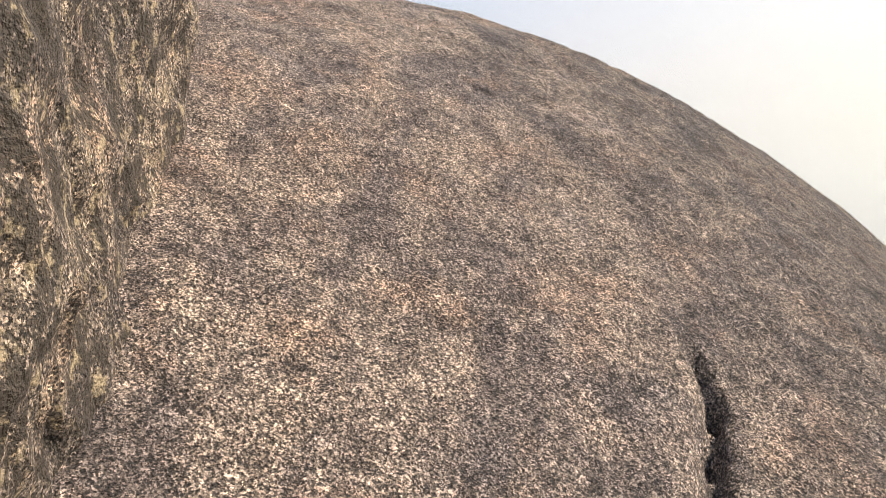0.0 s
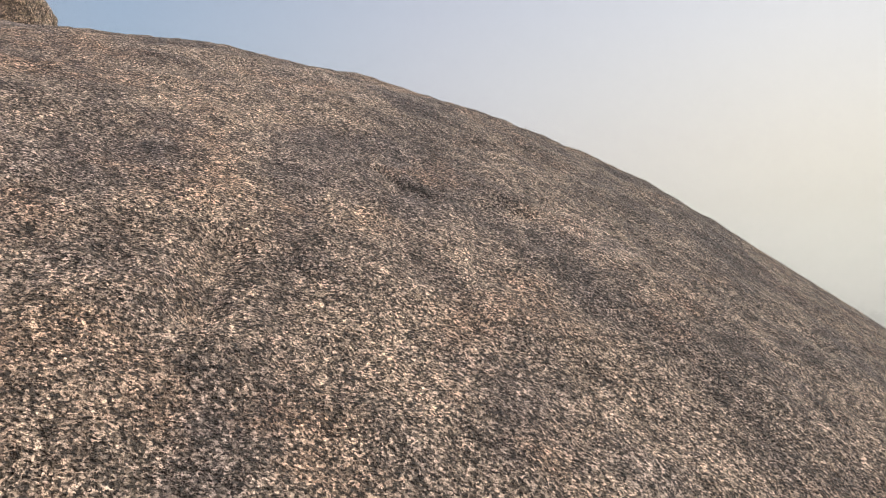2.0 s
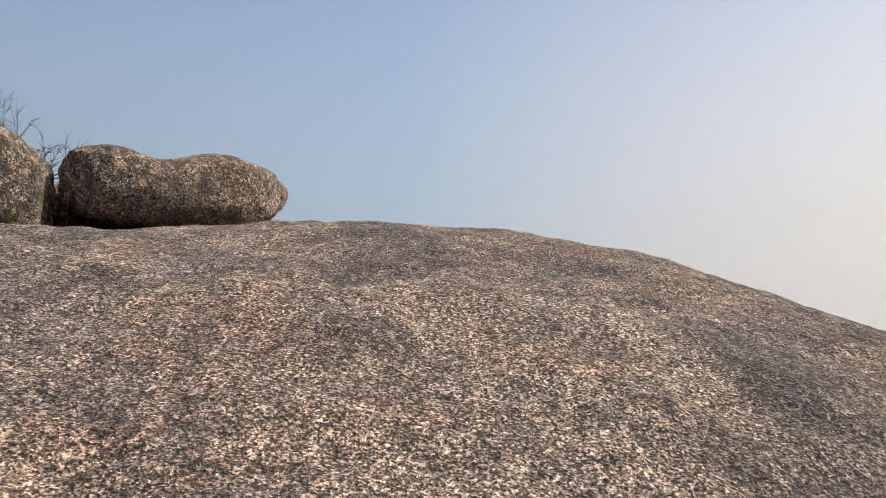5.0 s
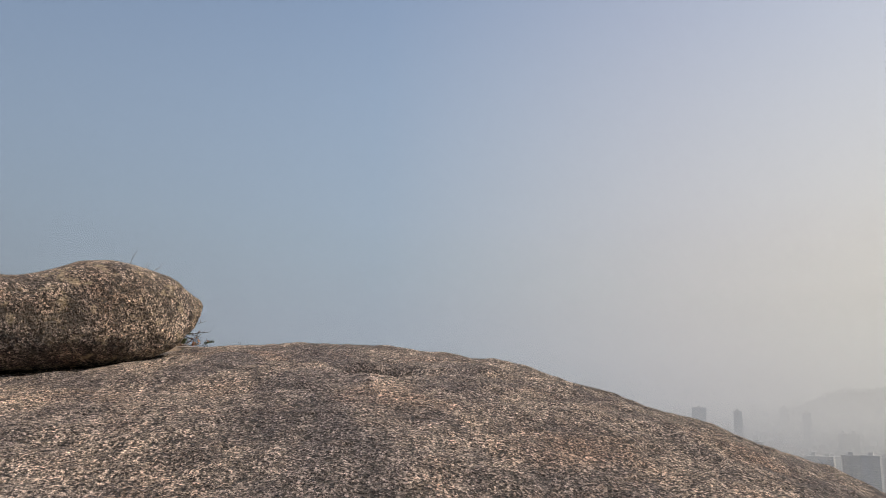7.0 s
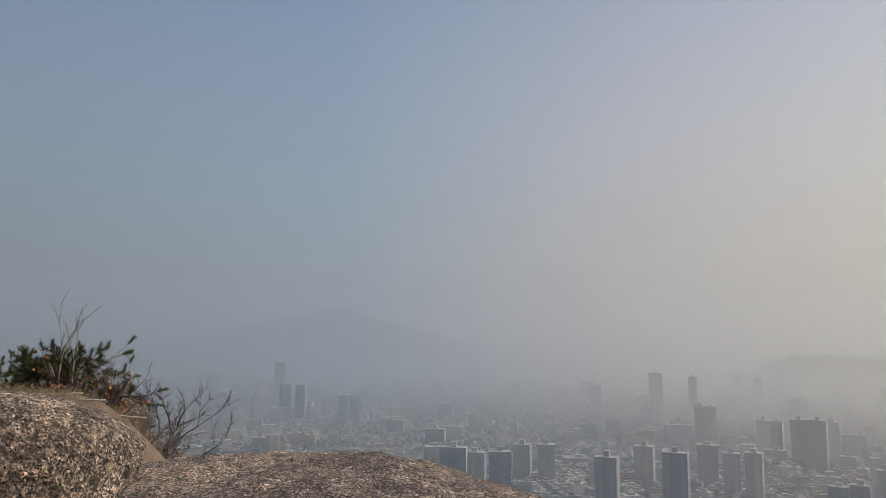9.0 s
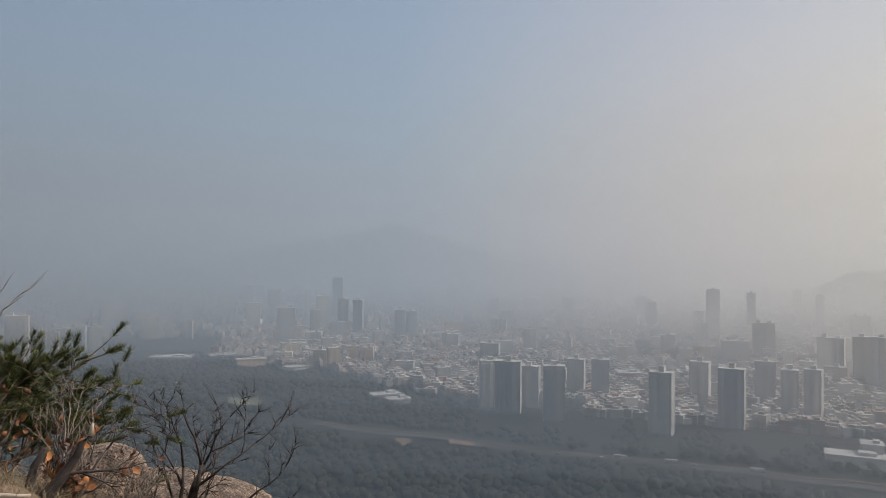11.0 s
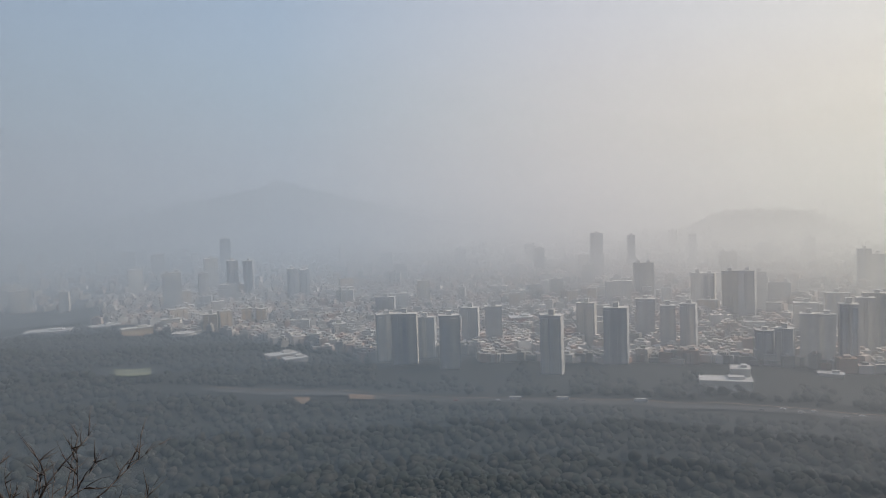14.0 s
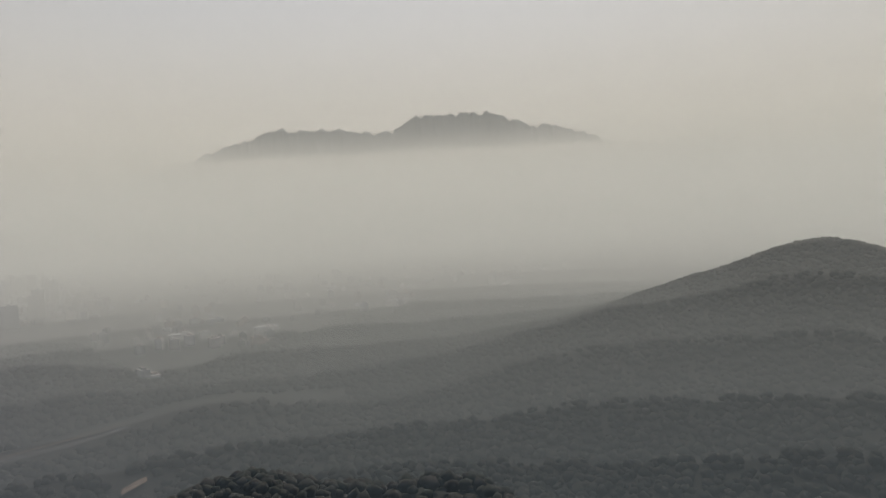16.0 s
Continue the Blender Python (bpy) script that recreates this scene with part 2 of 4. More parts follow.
def pit(x, y):
    """Small hollows and cracks in the rock."""
    d = 0.0
    e = ((x - 0.66) / 0.21) ** 2 + ((y - 9.62) / 0.15) ** 2
    d -= 0.20 * math.exp(-(e * 1.3) ** 2)
    # the chipped groove on the flank
    for ax, ay, bx, by, w, k in ((1.33, 5.76, 1.56, 5.45, 0.020, 0.035), (1.42, 5.55, 1.36, 5.46, 0.018, 0.022), (1.92, 5.58, 2.03, 5.52, 0.04, 0.03),
                                 (2.02, 3.28, 1.99, 3.05, 0.04, 0.07), (1.99, 3.05, 1.84, 2.82, 0.05, 0.09), (1.84, 2.82, 1.70, 2.55, 0.06, 0.08),
                                 (1.70, 2.55, 1.55, 2.30, 0.06, 0.05), (0.62, 4.86, 0.52, 4.55, 0.07, 0.03), (0.52, 4.55, 0.40, 4.35, 0.07, 0.02)):
        t = ((x - ax) * (bx - ax) + (y - ay) * (by - ay)) / ((bx - ax) ** 2 + (by - ay) ** 2)
        t = min(max(t, 0.0), 1.0)
        q = (x - ax - t * (bx - ax)) ** 2 + (y - ay - t * (by - ay)) ** 2
        if q < 0.08:
            d -= 1.7 * k * math.exp(-q / w**2)
    # the lip below the long crack stands lower
    if 2.0 < y < 3.4 and 1.4 < x < 3.4:
        side = (x - (1.55 + 0.50 * (y - 2.3))) / 0.05
        d -= 0.05 / (1 + math.exp(-side)) * max(0.0, 1 - abs(y - 2.7) / 0.75) * math.exp(-max(0.0, side * 0.05) * 2.2)
    return d


def rock_z(x, y):
    lumps = 0.055 * fbm(x * 0.9, y * 0.9, 3.1, 3) + 0.034 * fbm(x * 3.1, y * 3.1, 7.7, 3) + 0.012 * fbm(x * 11, y * 11, 1.3, 2)
    return dome(x, y) - 0.02 + lumps * 0.75 + pit(x, y)


def rock_sheet():
    def axis(lo, near_lo, near_hi, hi, fine, coarse):
        a = list(np.arange(lo, near_lo, coarse)) + list(np.arange(near_lo, near_hi, fine)) + list(np.arange(near_hi, hi + coarse, coarse))
        return [float(v) for v in a]
    xs, ys = axis(-12, -2.2, 4.6, 10, 0.035, 0.35), axis(-9, 1.6, 11.6, 19, 0.035, 0.35)
    verts = [(x, y, rock_z(x, y)) for y in ys for x in xs]
    n = len(xs)
    faces = [(j * n + i, j * n + i + 1, (j + 1) * n + i + 1, (j + 1) * n + i) for j in range(len(ys) - 1) for i in range(n - 1)]
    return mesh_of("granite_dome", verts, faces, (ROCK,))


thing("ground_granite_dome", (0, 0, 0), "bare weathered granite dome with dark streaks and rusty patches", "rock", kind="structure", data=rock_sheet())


def boulder_mesh(name, size, bumps, mat, seed, rough=0.06, res=48, flat=0.0, power=2.6, saddles=(), facets=()):
    """A rounded granite block: a superellipsoid with swellings and hollows and a fretted skin."""
    verts, faces = [], []
    for j in range(res + 1):
        th = math.pi * j / res
        for i in range(2 * res):
            ph = math.pi * i / res
            d = Vector((math.sin(th) * math.cos(ph), math.sin(th) * math.sin(ph), math.cos(th)))
            r = (abs(d.x) ** power + abs(d.y) ** power + abs(d.z) ** power) ** (-1 / power)
            for bx, by, bz, amount, wide in bumps:
                r += amount * math.exp(-(d - Vector((bx, by, bz)).normalized()).length_squared / wide)
            q = Vector((d.x * size[0], d.y * size[1], d.z * size[2])) * r
            k = 1 + rough * fbm(q.x * 1.8 + seed, q.y * 1.8, q.z * 1.8, 4) + rough * 0.35 * fbm(q.x * 7, q.y * 7 + seed, q.z * 7, 3) + rough * 0.16 * fbm(q.x * 24, q.y * 24 + seed, q.z * 24, 2)
            q = q * k
            for at, deep, wide in saddles:
                q.z -= deep * math.exp(-((q.x / size[0] - at) / wide) ** 2) * max(0.0, q.z / size[2])
            for fx, fy, fz, off in facets:
                n = Vector((fx, fy, fz)).normalized()
                over = q.dot(n) - off
                if over > 0:
                    q -= n * over * 0.9
            if flat and q.z < -size[2] * flat:
                q.z = -size[2] * flat + (q.z + size[2] * flat) * 0.25
            verts.append(tuple(q))
    m = 2 * res
    faces = [(j * m + i, (j + 1) * m + i, (j + 1) * m + (i + 1) % m, j * m + (i + 1) % m) for j in range(res) for i in range(m)]
    return mesh_of(name, verts, faces, (mat,))


def boulder(name, place, turn, me, label):
    ob = thing(name, place, label, "boulder", data=me, turn=turn)
    return ob


boulder("boulder", (-1.27, 9.95, 2.81), 36, boulder_mesh("boulder", (0.90, 0.42, 0.335), ((0.55, 0, 1, 0.04, 0.3), (0.9, -0.2, -0.8, -0.20, 0.35), (0.2, -1, -0.5, 0.05, 0.1)), ROCK_BOULDER, 3.0, flat=0.95, power=2.7, res=80, saddles=((-0.25, 0.13, 0.34), (0.95, 0.05, 0.3)), facets=((-1.0, -0.35, -0.25, 0.72),)),
        "long rounded granite boulder with a saddled back on the dome")
boulder("boulder", (-2.78, 9.22, 2.66), 12, boulder_mesh("boulder", (0.80, 0.55, 0.44), ((-0.6, 0, 0.9, 0.25, 0.4), (1, 0, 0.7, -0.10, 0.2)), ROCK_MOSSY, 8.0, flat=0.8, power=4.0, res=60),
        "blocky lichen-stained granite boulder beside the long boulder")
boulder("boulder", (-2.05, 10.25, 2.66), 30, boulder_mesh("boulder", (0.45, 0.40, 0.26), ((0, 0, 1, 0.1, 0.4),), ROCK_MOSSY, 12.0, flat=0.8, res=28),
        "low dark granite boulder wedged behind two larger ones")
boulder("boulder", (-1.88, 2.75, 0.75), -5, boulder_mesh("boulder", (1.30, 2.10, 2.30), ((1, 0.25, -0.1, -0.10, 0.10), (1, -0.6, -0.3, 0.05, 0.2)), ROCK_MOSSY, 21.0, rough=0.06, res=120, power=6.0),
        "tall granite boulder standing like a wall beside the flank")
boulder("boulder", (-2.42, 16.15, 1.55), -20, boulder_mesh("boulder", (1.20, 0.80, 0.46), ((0.6, 0, 1, 0.06, 0.3),), ROCK_SLAB, 35.0, flat=0.85, res=60, power=2.3),
        "smooth sunlit granite slab below the ledge")
boulder("boulder", (-1.86, 14.05, 2.52), 15, boulder_mesh("boulder", (0.30, 0.22, 0.26), ((0.5, 0, 1, 0.1, 0.3),), ROCK_SLAB, 31.0, flat=0.85, res=36),
        "pale granite block among the shrubs' stems")


# ---- plants of the ledge ----
def ground_at(x, y):
    """Top of the soil mound that lies on the ledge beside the dome."""
    z = 2.92 - 0.72 * max(0.0, x + 2.03) ** 2 - 0.12 * max(0.0, 13.1 - y) - 0.45 * max(0.0, y - 13.2) - 0.25 * max(0.0, y - 14.2)
    return z + 0.03 * fbm(x * 2.2, y * 2.2, 4.0, 3)


def branching(soup, start, way, length, radius, depth, rnd, spread=0.55, kids=3, droop=0.0, up=0.25, tips=None, wiggle=0.16, thin=0.0024):
    """One limb of a bare tree with its twigs, crooked and tapered."""
    n = 4 if depth > 0 else 3
    p, d, path, radii = Vector(start), Vector(way).normalized(), [Vector(start)], [radius]
    for i in range(n):
        d = (d + Vector((rnd.gauss(0, wiggle), rnd.gauss(0, wiggle), rnd.gauss(0, wiggle) + up * 0.12 - droop))).normalized()
        p = p + d * length / n
        path.append(p.copy())
        radii.append(radius * (1 - 0.55 * (i + 1) / n) if depth > 0 else radius * (1 - 0.8 * (i + 1) / n))
    soup.tube([tuple(q) for q in path], radii, 6 if depth > 1 else 4)
    if depth == 0:
        if tips is not None:
            tips.append((path[-1], d))
        return
    for k in range(kids + (1 if rnd.random() < 0.4 else 0)):
        i = min(n, 1 + int((k + rnd.random()) * n / (kids + 0.5)))
        a = Vector((rnd.gauss(0, 1), rnd.gauss(0, 1), rnd.gauss(0, 1)))
        a = (a - a.dot(d) * d).normalized()
        branching(soup, path[i], d + a * rnd.uniform(spread * 0.7, spread * 1.5) + Vector((0, 0, up)), length * rnd.uniform(0.45, 0.78), max(radii[i] * 0.74, thin), depth - 1, rnd, spread, kids, droop, up, tips, wiggle, thin)
    branching(soup, path[-1], d, length * 0.62, radii[-1], depth - 1, rnd, spread, kids, droop, up, tips, wiggle, thin)


def bare_shrub(name, place, stems, label, mat, seed, category="shrub", up=0.18, spread=0.6, kids=3, thin=0.0024):
    """stems: way, length, radius, depth of each stem from the base; every stem is a part."""
    rnd = random.Random(seed)
    ob = thing(name, place, label, category)
    tips = []
    for way, length, radius, depth in stems:
        s = Soup()
        branching(s, (rnd.uniform(-0.03, 0.03), rnd.uniform(-0.03, 0.03), -0.06), way, length, radius, depth, rnd, spread=spread, kids=kids, up=up, tips=tips, wiggle=0.13, thin=thin)
        part("stem", s.mesh("stem", mat, smooth=True), ob)
    return ob, tips


def pine(place, reach, seed, scale=1.0, root=0.1, label="small wind-shaped pine with dark green needle brushes"):
    """A low wind-shaped pine: bent trunk, tiers of nearly level limbs, brushes of needles along every twig."""
    rnd = random.Random(seed)
    ob = thing("pine_tree", place, label, "tree")
    s = Soup()
    path = [(0, 0, -root), (0.05, 0.0, 0.16), (-0.04, 0.05, 0.34), (0.03, 0.1, 0.52), (0.06, 0.1, 0.66), (0.08, 0.1, 0.74)]
    s.tube([tuple(scale * c for c in p) for p in path], [scale * r for r in (0.055, 0.048, 0.040, 0.028, 0.018, 0.010)], 9)
    part("trunk", s.mesh("trunk", BARK_PINE, smooth=True), ob)
    needles = Soup()
    tiers = ((1, 5, 0.62, 0.02), (2, 7, 0.60, 0.10), (3, 7, 0.50, 0.22), (4, 6, 0.40, 0.25), (5, 4, 0.22, 0.45))
    for node, count, length, rise in tiers:
        for k in range(count):
            a = 6.283 * (k + rnd.uniform(-0.25, 0.25)) / count + node * 0.9
            way = (math.cos(a), 0.7 * math.sin(a), rise + rnd.uniform(-0.12, 0.18))
            limb, tips = Soup(), []
            branching(limb, tuple(scale * c for c in path[node]), way, scale * length * reach * rnd.uniform(0.48, 0.68), 0.014 * scale, 2, rnd, spread=0.62, kids=4, up=0.02, tips=tips, wiggle=0.15)
            part("limb", limb.mesh("limb", BARK_PINE, smooth=True), ob)
            for tip, d in tips:
                for c in range(5):
                    base = tip - d * (0.018 * c * scale)
                    for i in range(26):
                        v = (d * rnd.uniform(0.3, 1.0) + Vector((rnd.gauss(0, 0.55), rnd.gauss(0, 0.55), rnd.gauss(0.35, 0.4)))).normalized()
                        side = v.cross(Vector((rnd.random(), rnd.random(), rnd.random()))).normalized() * 0.0019 * scale
                        e = base + v * rnd.uniform(0.04, 0.07) * scale
                        needles.add([tuple(base - side), tuple(base + side), tuple(e)], [(0, 1, 2)])
    part("needle_crown", needles.mesh("needle_crown", NEEDLE), ob, "dark green pine needles with yellowish tips")
    return ob


def oak_leaf(rnd):
    """A dry curled lobed leaf."""
    n, verts, faces = 5, [], []
    size = rnd.uniform(0.022, 0.040)
    curl, twist = rnd.uniform(6, 16), rnd.uniform(-0.5, 0.5)
    for i in range(n):
        t = i / (n - 1)
        w = size * 0.42 * math.sin(math.pi * min(0.97, t * 0.86 + 0.1)) * (1.25 if i % 2 else 0.8)
        y = size * 1.5 * t
        z = curl * (t - 0.4) ** 2 * size * 0.16
        verts += [(-w, y, z + w * (0.5 + twist)), (0, y, z - 0.001), (w, y, z + w * (0.5 - twist))]
    for i in range(n - 1):
        a = 3 * i
        faces += [(a, a + 1, a + 4, a + 3), (a + 1, a + 2, a + 5, a + 4)]
    return verts, faces


def add_leaves(ob, spots, count, seed):
    """Dry leaves that still hang on the twigs."""
    rnd = random.Random(seed)
    for k in range(count):
        tip = rnd.choice(spots)
        v, f = oak_leaf(rnd)
        leaf = part("dry_leaf", mesh_of("dry_leaf", v, f, (LEAF,)), ob)
        leaf.matrix_basis = Matrix.Translation(tip) @ pose(rnd.gauss(0, 0.02), rnd.gauss(0, 0.02), rnd.gauss(-0.02, 0.02), rnd.uniform(-120, -20), rnd.uniform(-60, 60), rnd.uniform(0, 360))


pine((-2.74, 14.45, ground_at(-2.74, 14.45) - 0.10), 1.6, 5)
pine((0.12, 27.6, -4.75), 1.3, 9, 1.7, 8.0, "pine crown rising from the steep slope below the ledge")
shrub, tips = bare_shrub("dead_shrub", (-2.12, 13.55, ground_at(-2.12, 13.55)), [((0.12, 0, 1), 0.50, 0.013, 3), ((-0.22, 0.1, 1), 0.46, 0.012, 3), ((0.45, 0.1, 0.8), 0.26, 0.008, 2), ((-0.8, -0.05, 0.8), 0.30, 0.009, 2)],
                         "bare grey oak sapling with few dry leaves beside the pine", BARK_GREY, 11, up=0.22, spread=0.45, kids=2)
add_leaves(shrub, [t for t, _ in tips if t.z < 0.6], 12, 4)
shrub, tips = bare_shrub("dead_shrub", (-1.74, 13.58, ground_at(-1.74, 13.58)), [((0.42, 0.1, 0.9), 0.30, 0.011, 3), ((0.05, 0.2, 1), 0.30, 0.010, 3), ((0.8, 0.05, 0.7), 0.24, 0.009, 3), ((-0.45, 0.1, 0.9), 0.28, 0.009, 3)],
                         "bare grey oak shrub with rusty leaves low down", BARK_GREY, 23, up=0.2, spread=0.5, kids=2)
add_leaves(shrub, [t for t, _ in tips if t.z < 0.4], 26, 9)
for place, count, seed, label in (((-2.06, 13.50), 70, 14, "low oak sprout thick with rusty brown leaves"), ((-1.72, 13.46), 60, 15, "low oak sprout with orange-brown leaves at a stump"), ((-2.32, 13.62), 70, 16, "low oak sprout hung with dark curled leaves")):
    shrub, tips = bare_shrub("oak_sprout", (*place, ground_at(*place)), [((0.3, 0.1, 0.6), 0.15, 0.007, 3), ((-0.3, 0, 0.7), 0.15, 0.007, 3), ((0.0, -0.2, 0.8), 0.16, 0.007, 3)], label, BARK_DARK, seed + 17)
    add_leaves(shrub, [t for t, _ in tips], count, seed)
bare_shrub("bare_tree", (-1.86, 15.40, 1.80), [((-0.46, 0.1, 1), 0.48, 0.019, 3), ((0.0, 0.0, 1), 0.56, 0.021, 4), ((0.34, 0.1, 1), 0.62, 0.024, 4), ((0.62, 0.0, 0.95), 0.60, 0.022, 3), ((1.0, 0.1, 0.6), 0.56, 0.017, 3)],
           "leafless dark shrub with upswept forking twigs", BARK_DARK, 7, "shrub", 0.10, 0.75, 2, 0.0042)
for place, seed in (((-1.62, 13.95), 17), ((-1.42, 14.1), 18), ((-1.80, 14.2), 19), ((-1.5, 13.7), 20)):
    bare_shrub("thicket", (*place, ground_at(*place) - 0.02), [((0.4, 0, 0.7), 0.16, 0.0035, 3), ((-0.3, 0, 0.8), 0.17, 0.0035, 3), ((0.0, 0.1, 1), 0.18, 0.0035, 3), ((0.8, 0, 0.5), 0.16, 0.0035, 3), ((-0.1, -0.2, 0.9), 0.15, 0.0035, 3)],
               "low thicket of thin reddish-brown twigs", BARK_GREY, seed, "shrub")


def broken_stump(x, y):
    """A dark broken oak stem that leans out of the soil, with one long bare side twig."""
    ob = thing("tree_stump", (x, y, ground_at(x, y)), "dark broken oak stem with a splintered pale tip", "stump")
    s = Soup()
    s.tube([(-0.04, 0, -0.05), (0.0, 0.0, 0.03), (0.05, 0.02, 0.09), (0.10, 0.03, 0.17), (0.12, 0.03, 0.22), (0.15, 0.04, 0.25)], [0.030, 0.026, 0.021, 0.016, 0.013, 0.010], 9)
    part("stem", s.mesh("stem", BARK_DARK, smooth=True), ob)
    t = Soup()
    t.tube([(0.15, 0.04, 0.25), (0.155, 0.04, 0.285), (0.158, 0.04, 0.30)], [0.010, 0.007, 0.002], 7)
    part("splinter", t.mesh("splinter", WOOD_DEAD, smooth=True), ob, "pale splintered tip")
    rnd, w = random.Random(3), Soup()
    branching(w, (0.06, 0.02, 0.10), (1.0, 0.1, 0.15), 0.20, 0.008, 2, rnd, spread=0.4, kids=2, up=0.1, wiggle=0.12)
    part("side_twig", w.mesh("side_twig", BARK_DARK, smooth=True), ob)
    u = Soup()
    u.tube([(-0.03, 0, -0.02), (-0.07, 0.0, 0.06), (-0.06, 0.01, 0.13), (-0.02, 0.02, 0.20)], [0.022, 0.019, 0.016, 0.012], 8)
    part("stem", u.mesh("stem", BARK_DARK, smooth=True), ob)


broken_stump(-1.66, 13.30)
bare_shrub("bare_tree", (-2.62, 9.55, 2.70), [((0.30, 0.1, 0.9), 0.44, 0.011, 3), ((0.75, 0.0, 0.6), 0.42, 0.009, 3), ((-0.2, 0, 1), 0.44, 0.010, 3)],
           "leafless twigs that rise behind the blocky boulder", BARK_DARK, 41, "shrub")


def dry_grass(place, count, reach, seed):
    rnd, s = random.Random(seed), Soup()
    for k in range(count):
        x, y = place[0] + rnd.gauss(0, reach), place[1] + rnd.gauss(0, reach * 0.6)
        z = ground_at(x, y) - 0.01
        a, h = rnd.uniform(0, 6.28), rnd.uniform(0.03, 0.11)
        lean = Vector((rnd.gauss(0, 0.05), rnd.gauss(0, 0.05), h))
        w = Vector((math.cos(a), math.sin(a), 0)) * 0.0011
        p = Vector((x, y, z))
        s.add([tuple(p - w), tuple(p + w), tuple(p + lean * 0.6 + w * 0.7), tuple(p + lean * 0.6 - w * 0.7), tuple(p + lean + Vector((lean.x, lean.y, -0.01)) * 0.4)], [(0, 1, 2, 3), (3, 2, 4)])
    return s


for k, (x, y, count, reach) in enumerate(((-2.2, 13.30, 1300, 0.25), (-1.65, 13.75, 900, 0.22), (-2.7, 13.4, 900, 0.3), (-2.0, 12.95, 1500, 0.28), (-1.7, 13.35, 900, 0.2))):
    thing("dry_grass", (0, 0, 0), "dry straw-coloured grass between rock and shrubs", "grass", kind="stuff", data=dry_grass((x, y), count, reach, 50 + k).mesh("dry_grass", GRASS))


def soil_patch():
    """Gritty soil that fills the hollow of the ledge."""
    verts, faces, n = [], [], 110
    for j in range(n + 1):
        for i in range(n + 1):
            x, y = -5.2 + 4.6 * i / n, 12.0 + 4.4 * j / n
            edge = min(i / n, 1 - i / n, j / n, 1 - j / n)
            verts.append((x, y, ground_at(x, y) - 2.2 * max(0.0, 0.12 - edge) ** 0.5 * (edge < 0.12) + 0.012 * fbm(x * 9, y * 9, 2.0, 3)))
    faces = [(j * (n + 1) + i, j * (n + 1) + i + 1, (j + 1) * (n + 1) + i + 1, (j + 1) * (n + 1) + i) for j in range(n) for i in range(n)]
    return mesh_of("soil", verts, faces, (SOIL,))


thing("ground_soil", (0, 0, 0), "gritty light brown soil on the ledge", "soil", kind="structure", data=soil_patch())


def fallen_stick(x, y, length, turn, seed):
    rnd, s = random.Random(seed), Soup()
    p = [(-length / 2 + length * i / 5, rnd.gauss(0, 0.006), 0.010 + abs(rnd.gauss(0, 0.004))) for i in range(6)]
    s.tube(p, [0.012 - 0.0012 * i for i in range(6)], 7)
    thing("dead_branch", (x, y, ground_at(x, y) + 0.012), "bleached dead branch lying on the soil", "branch", "fallen branches", data=s.mesh("dead_branch", WOOD_DEAD, smooth=True), turn=turn)


fallen_stick(-1.72, 13.08, 0.22, -4, 1)
fallen_stick(-1.48, 13.14, 0.42, -22, 2)
fallen_stick(-2.0, 13.25, 0.3, 40, 3)


# ---- the land below ----
LOOKOUT = Vector((0.0, 9.0, 0.0))
PLAIN = -170.0


def polar(az, r, z=0.0):
    """A place by its bearing in degrees to the left of +y and its distance from the lookout."""
    return Vector((LOOKOUT.x - math.sin(radians(az)) * r, LOOKOUT.y + math.cos(radians(az)) * r, z))


HILLS = (  # bearing, distance, rise above the plain, reach across in degrees, reach in depth
    (-109, 1000, 88, 8, 330), (-99, 900, 48, 9, 260), (-90, 760, 30, 9, 170), (-140, 800, 110, 20, 350), (-50, 300, 40, 9, 55), (-64, 300, 48, 9, 55), (-80, 300, 40, 9, 60), (-62, 690, 16, 6, 70),
    (24, 880, 26, 13, 260), (44, 780, 60, 14, 260), (-50, 940, 18, 5, 140), (-10, 400, 18, 20, 60), (70, 700, 110, 20, 300), (-31, 3300, 115, 3.2, 300), (-36, 3300, 100, 3.0, 300))


def land_z(az, r):
    """The flank of the mountain, its knolls and the plain of the city."""
    t = min(max((r - 7.0) / 410.0, 0.0), 1.0)
    z = -7.0 + (PLAIN + 7.0) * (1 - (1 - t) ** 1.9)
    away = min(abs(az + 20), 360 - abs(az + 20))
    z += max(0.0, away - 95) / 85 * 100 * min(1.0, r / 300)
    for a, d, h, wa, wd in HILLS:
        off = (az - a + 180) % 360 - 180
        z += h * math.exp(-((off / wa) ** 2) - ((r - d) / wd) ** 2)
    p = polar(az, r)
    z += min(1.0, r / 200) * (6.0 * fbm(p.x / 190, p.y / 190, 2.0, 3)) * (1.0 if r < 1200 else 0.5)
    return z


LAND = Nodes("winter_woodland_floor", 0.95)
LAND.colour(LAND.mix(0.6, LAND.ramp(LAND.noise(0.02, 5, 0.6), (0.35, (0.012, 0.014, 0.011)), (0.65, (0.020, 0.019, 0.016))), LAND.ramp(LAND.noise(0.3, 4, 0.7), (0.3, 0.5), (0.7, 1.5)), "MULTIPLY"))
LAND = LAND.mat


